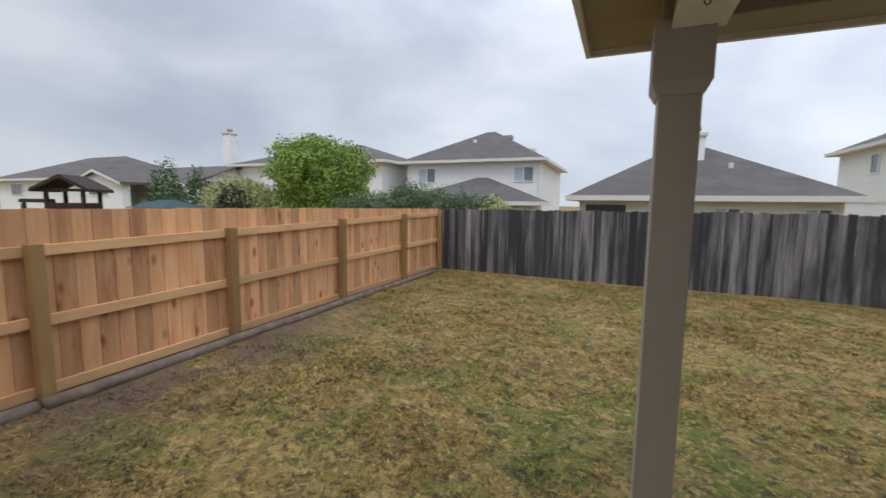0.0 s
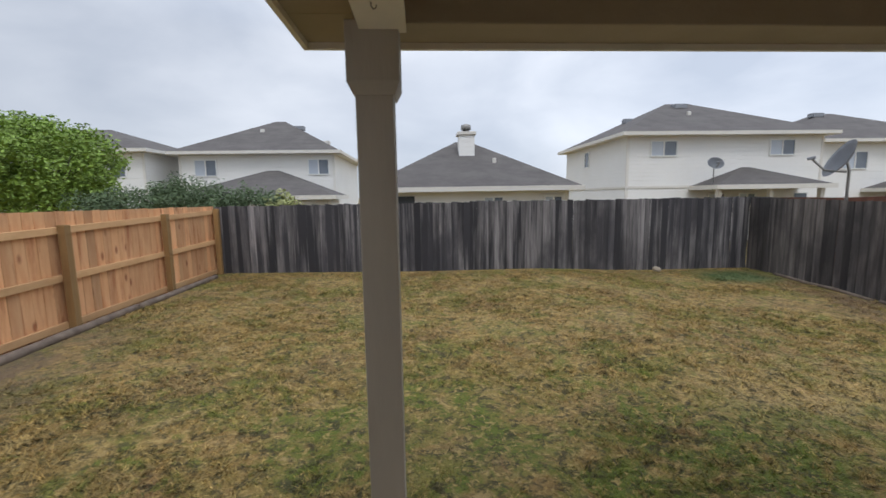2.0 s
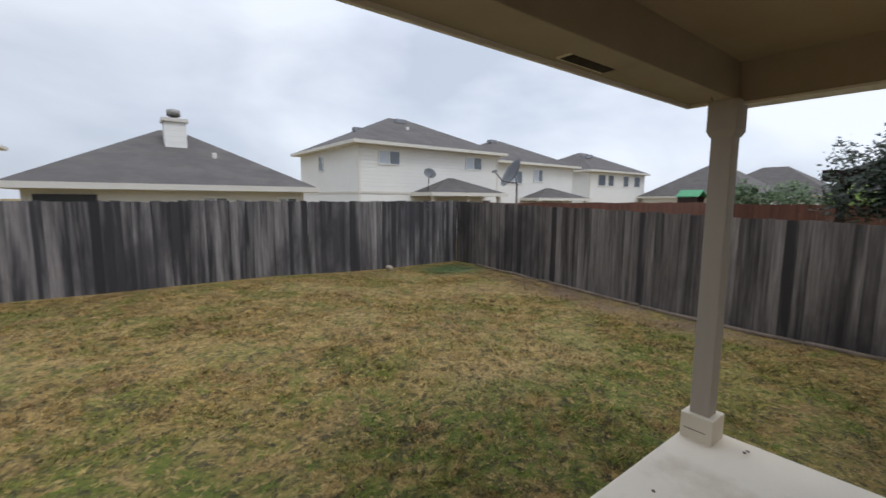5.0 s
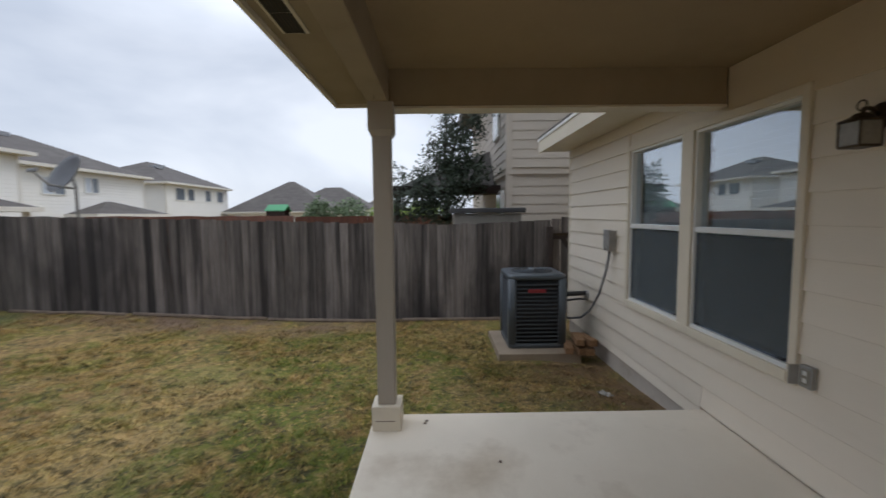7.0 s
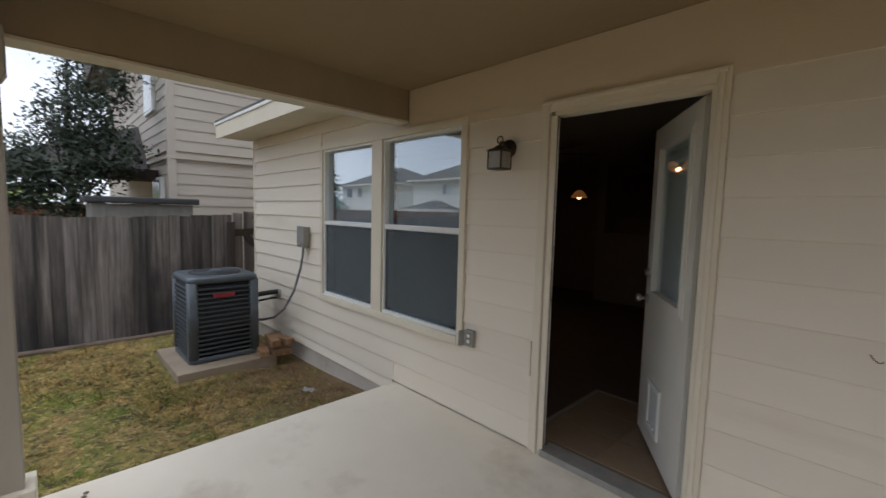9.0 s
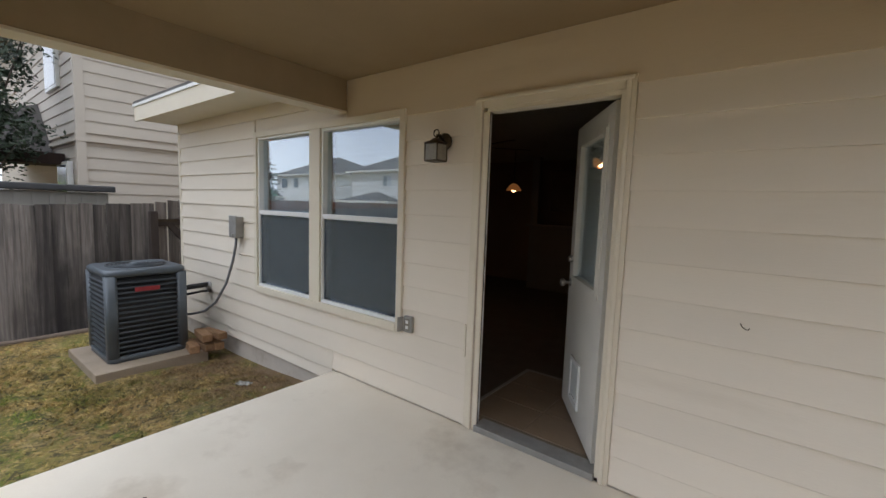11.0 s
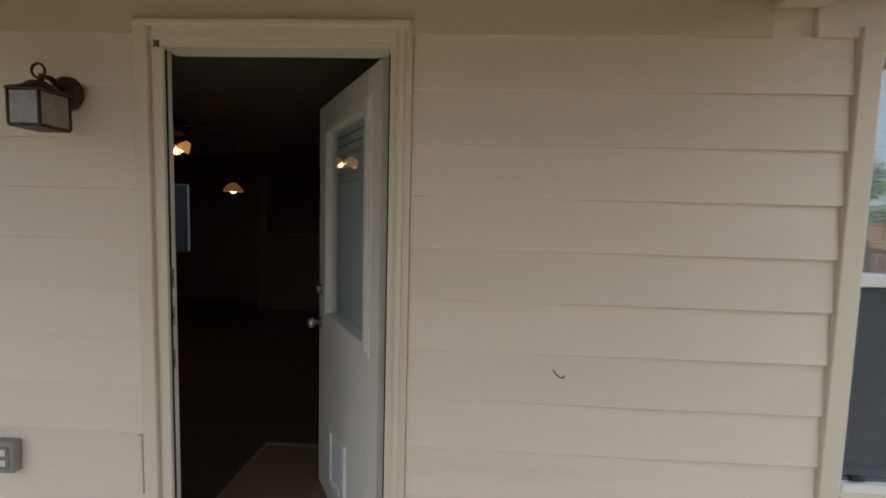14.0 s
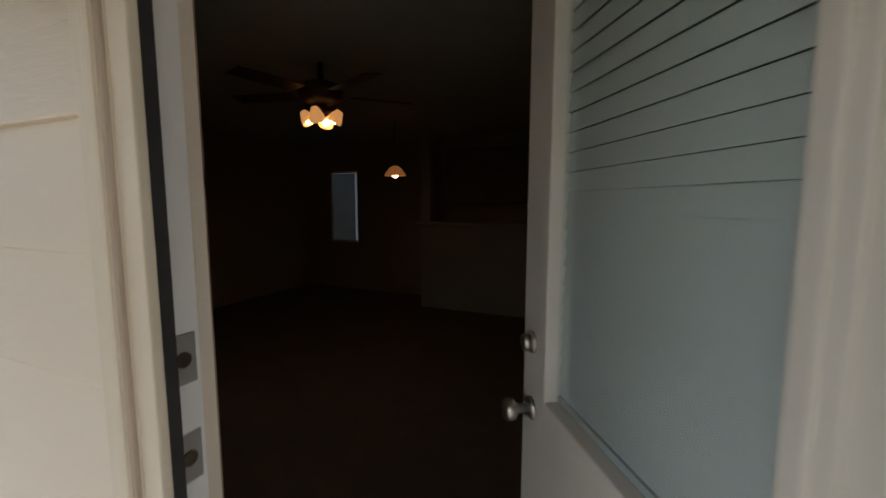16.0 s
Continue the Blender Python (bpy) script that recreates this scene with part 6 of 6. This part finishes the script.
part("shade", turned(lathe([(0.03, 0.09), (0.075, 0.06), (0.115, 0.0), (0.125, -0.025), (0.118, -0.025), (0.07, 0.045)], 20), Matrix.Identity(4)), M_SHADE_DIM, pend, "glowing amber glass shade")
own = bmesh.new()
bmesh.ops.create_uvsphere(own, u_segments=12, v_segments=8, radius=0.04)
part("bulb", turned(own, Matrix.Translation((0, 0, -0.012))), M_BULB_DIM, pend)
half = thing("wall_half", "pale half-height wall in front of the kitchen", "wall", kind="structure")
part("panel", box(1.2, 4.14, -5.0, -4.86, 0.0, 1.15), M_HALFWALL, half)
part("ledge", box(1.15, 4.2, -5.05, -4.80, 1.152, 1.19, 0.006), M_HALFWALL, half)
part("column", box(4.0, 4.14, -4.99, -4.87, 1.192, 2.415), M_HALFWALL, half)
cab = thing("kitchen_cabinet", "dark wooden wall cabinet in the kitchen", "cabinet")
part("body", box(1.6, 3.9, -5.49, -5.2, 1.45, 2.2), M_CABINET, cab)
for k in range(4):
    part("door", box(1.62 + k * 0.57, 2.16 + k * 0.57, -5.2, -5.18, 1.47, 2.18, 0.004), M_CABINET, cab)

# entry tiles
tiles = tagged(new("floor_entry", mesh_of("floor_entry", box(0.9, 2.22, -1.12, -WALL_T - 0.001, 0.0005, 0.004), M_GROUT)), "tan tiled entry floor inside the door", "floor", kind="structure")
tile_bm = box(-0.218, 0.218, -0.158, 0.158, 0, 0.006, 0.0015)
tile_me = mesh_of("floor_tile", tile_bm, M_TILE)
for i in range(3):
    for j in range(3):
        piece("floor_tile", tile_me, tiles, Matrix.Translation((1.12 + 0.44 * i, -0.31 - 0.325 * j, 0.003)))
part("edge_strip", box(2.222, 2.25, -1.15, -WALL_T - 0.001, 0.0, 0.012, 0.003), M_HALFWALL, tiles, "pale edge strip beside the carpet")
part("edge_strip", box(0.9, 2.25, -1.15, -1.122, 0.0, 0.012, 0.003), M_HALFWALL, tiles, "pale edge strip beside the carpet")

# lap boards of the house wall
rows_z = [-0.125] + [SLAB_Z + PITCH * k for k in range(0, 16)]
for z_lo, z_hi in zip(rows_z, rows_z[1:]):
    if z_hi > 2.6:
        break
    if z_lo < -0.1:
        siding_row(z_lo, z_hi, [(3.57, X_R - 0.052)])
    elif z_lo < 0.001:
        siding_row(z_lo + 0.012, z_hi, [s for s in spans_at(z_lo, z_hi) if s[1] < 2] + [(CAS_D[1] + 0.002, 3.566)])
        siding_row(z_lo, z_hi, [(3.57, X_R - 0.052)])
    else:
        under_roof = z_lo > 2.09
        siding_row(z_lo, z_hi, [(X_L, BEAM_L[0]), (BEAM_R[1] + 0.002 if z_lo > 2.2 else CAS_A[1] + 0.002, X_R - 0.052)] if under_roof else spans_at(z_lo, z_hi))

# litter on the bare soil by the wall
litter_rng = random.Random(8)
for k in range(26):
    lx, ly = litter_rng.uniform(3.75, 5.4), litter_rng.uniform(0.05, 0.75)
    bm = bmesh.new()
    s = litter_rng.uniform(0.018, 0.04)
    v = [bm.verts.new(p) for p in ((-s, 0, 0.004), (0, s * 0.5, 0.010), (s, 0, 0.006), (0, -s * 0.5, 0.002))]
    bm.faces.new(v)
    bmesh.ops.solidify(bm, geom=bm.faces[:], thickness=0.002)
    lf = new("fallen_leaf", mesh_of("fallen_leaf", bm, M_SCRAP if k % 3 else M_LEAF_OLIVE))
    lf.matrix_world = pose(lx, ly, ground_z(lx, ly) + 0.016, 0, 0, litter_rng.uniform(0, 360))
    tagged(lf, "dry curled leaf on the bare soil", "leaf", "fallen leaves")
bm = bmesh.new()
bmesh.ops.create_grid(bm, x_segments=6, y_segments=5, size=0.07)
for v in bm.verts:
    v.co.z = 0.02 + 0.022 * noise.noise(v.co * 30)
    v.co.y *= 0.6
bmesh.ops.solidify(bm, geom=bm.faces[:], thickness=0.002)
wr = new("wrapper", mesh_of("wrapper", bm, M_FROST))
wr.matrix_world = pose(4.35, 0.42, ground_z(4.35, 0.42) + 0.012, 0, 0, 30)
tagged(wr, "crumpled pale plastic wrapper on the soil", "litter")

for k, (px, py, pz) in enumerate(((3.19, 2.385, B_Z), (P_LEFT + 0.02, 2.1, B_Z - 0.03))):
    hk = thing("cup_hook", "small dark cup hook under the patio beam", "hook", "cup hooks", at=(px, py, pz))
    part("wire", tube([(0, 0, 0.012), (0, 0, -0.010), (0.007, 0, -0.018), (0.014, 0, -0.012), (0.014, 0, -0.006)], 0.0018, 6), M_BRONZE, hk)
for k, (px, py) in enumerate(((2.54, 2.28), (3.36, 2.1), (3.39, 2.09), (2.88, 1.64))):
    bm = bmesh.new()
    bmesh.ops.create_icosphere(bm, subdivisions=1, radius=0.013)
    for v in bm.verts:
        v.co *= 1 + 0.4 * noise.noise(v.co * 60 + Vector((k, 0, 0)))
        v.co.z *= 0.5
    pb = new("pebble", mesh_of("pebble", bm, M_TIMBER))
    pb.matrix_world = pose(px, py, 0.005)
    tagged(pb, "small dark pebble on the patio slab", "pebble", "pebbles on the slab")
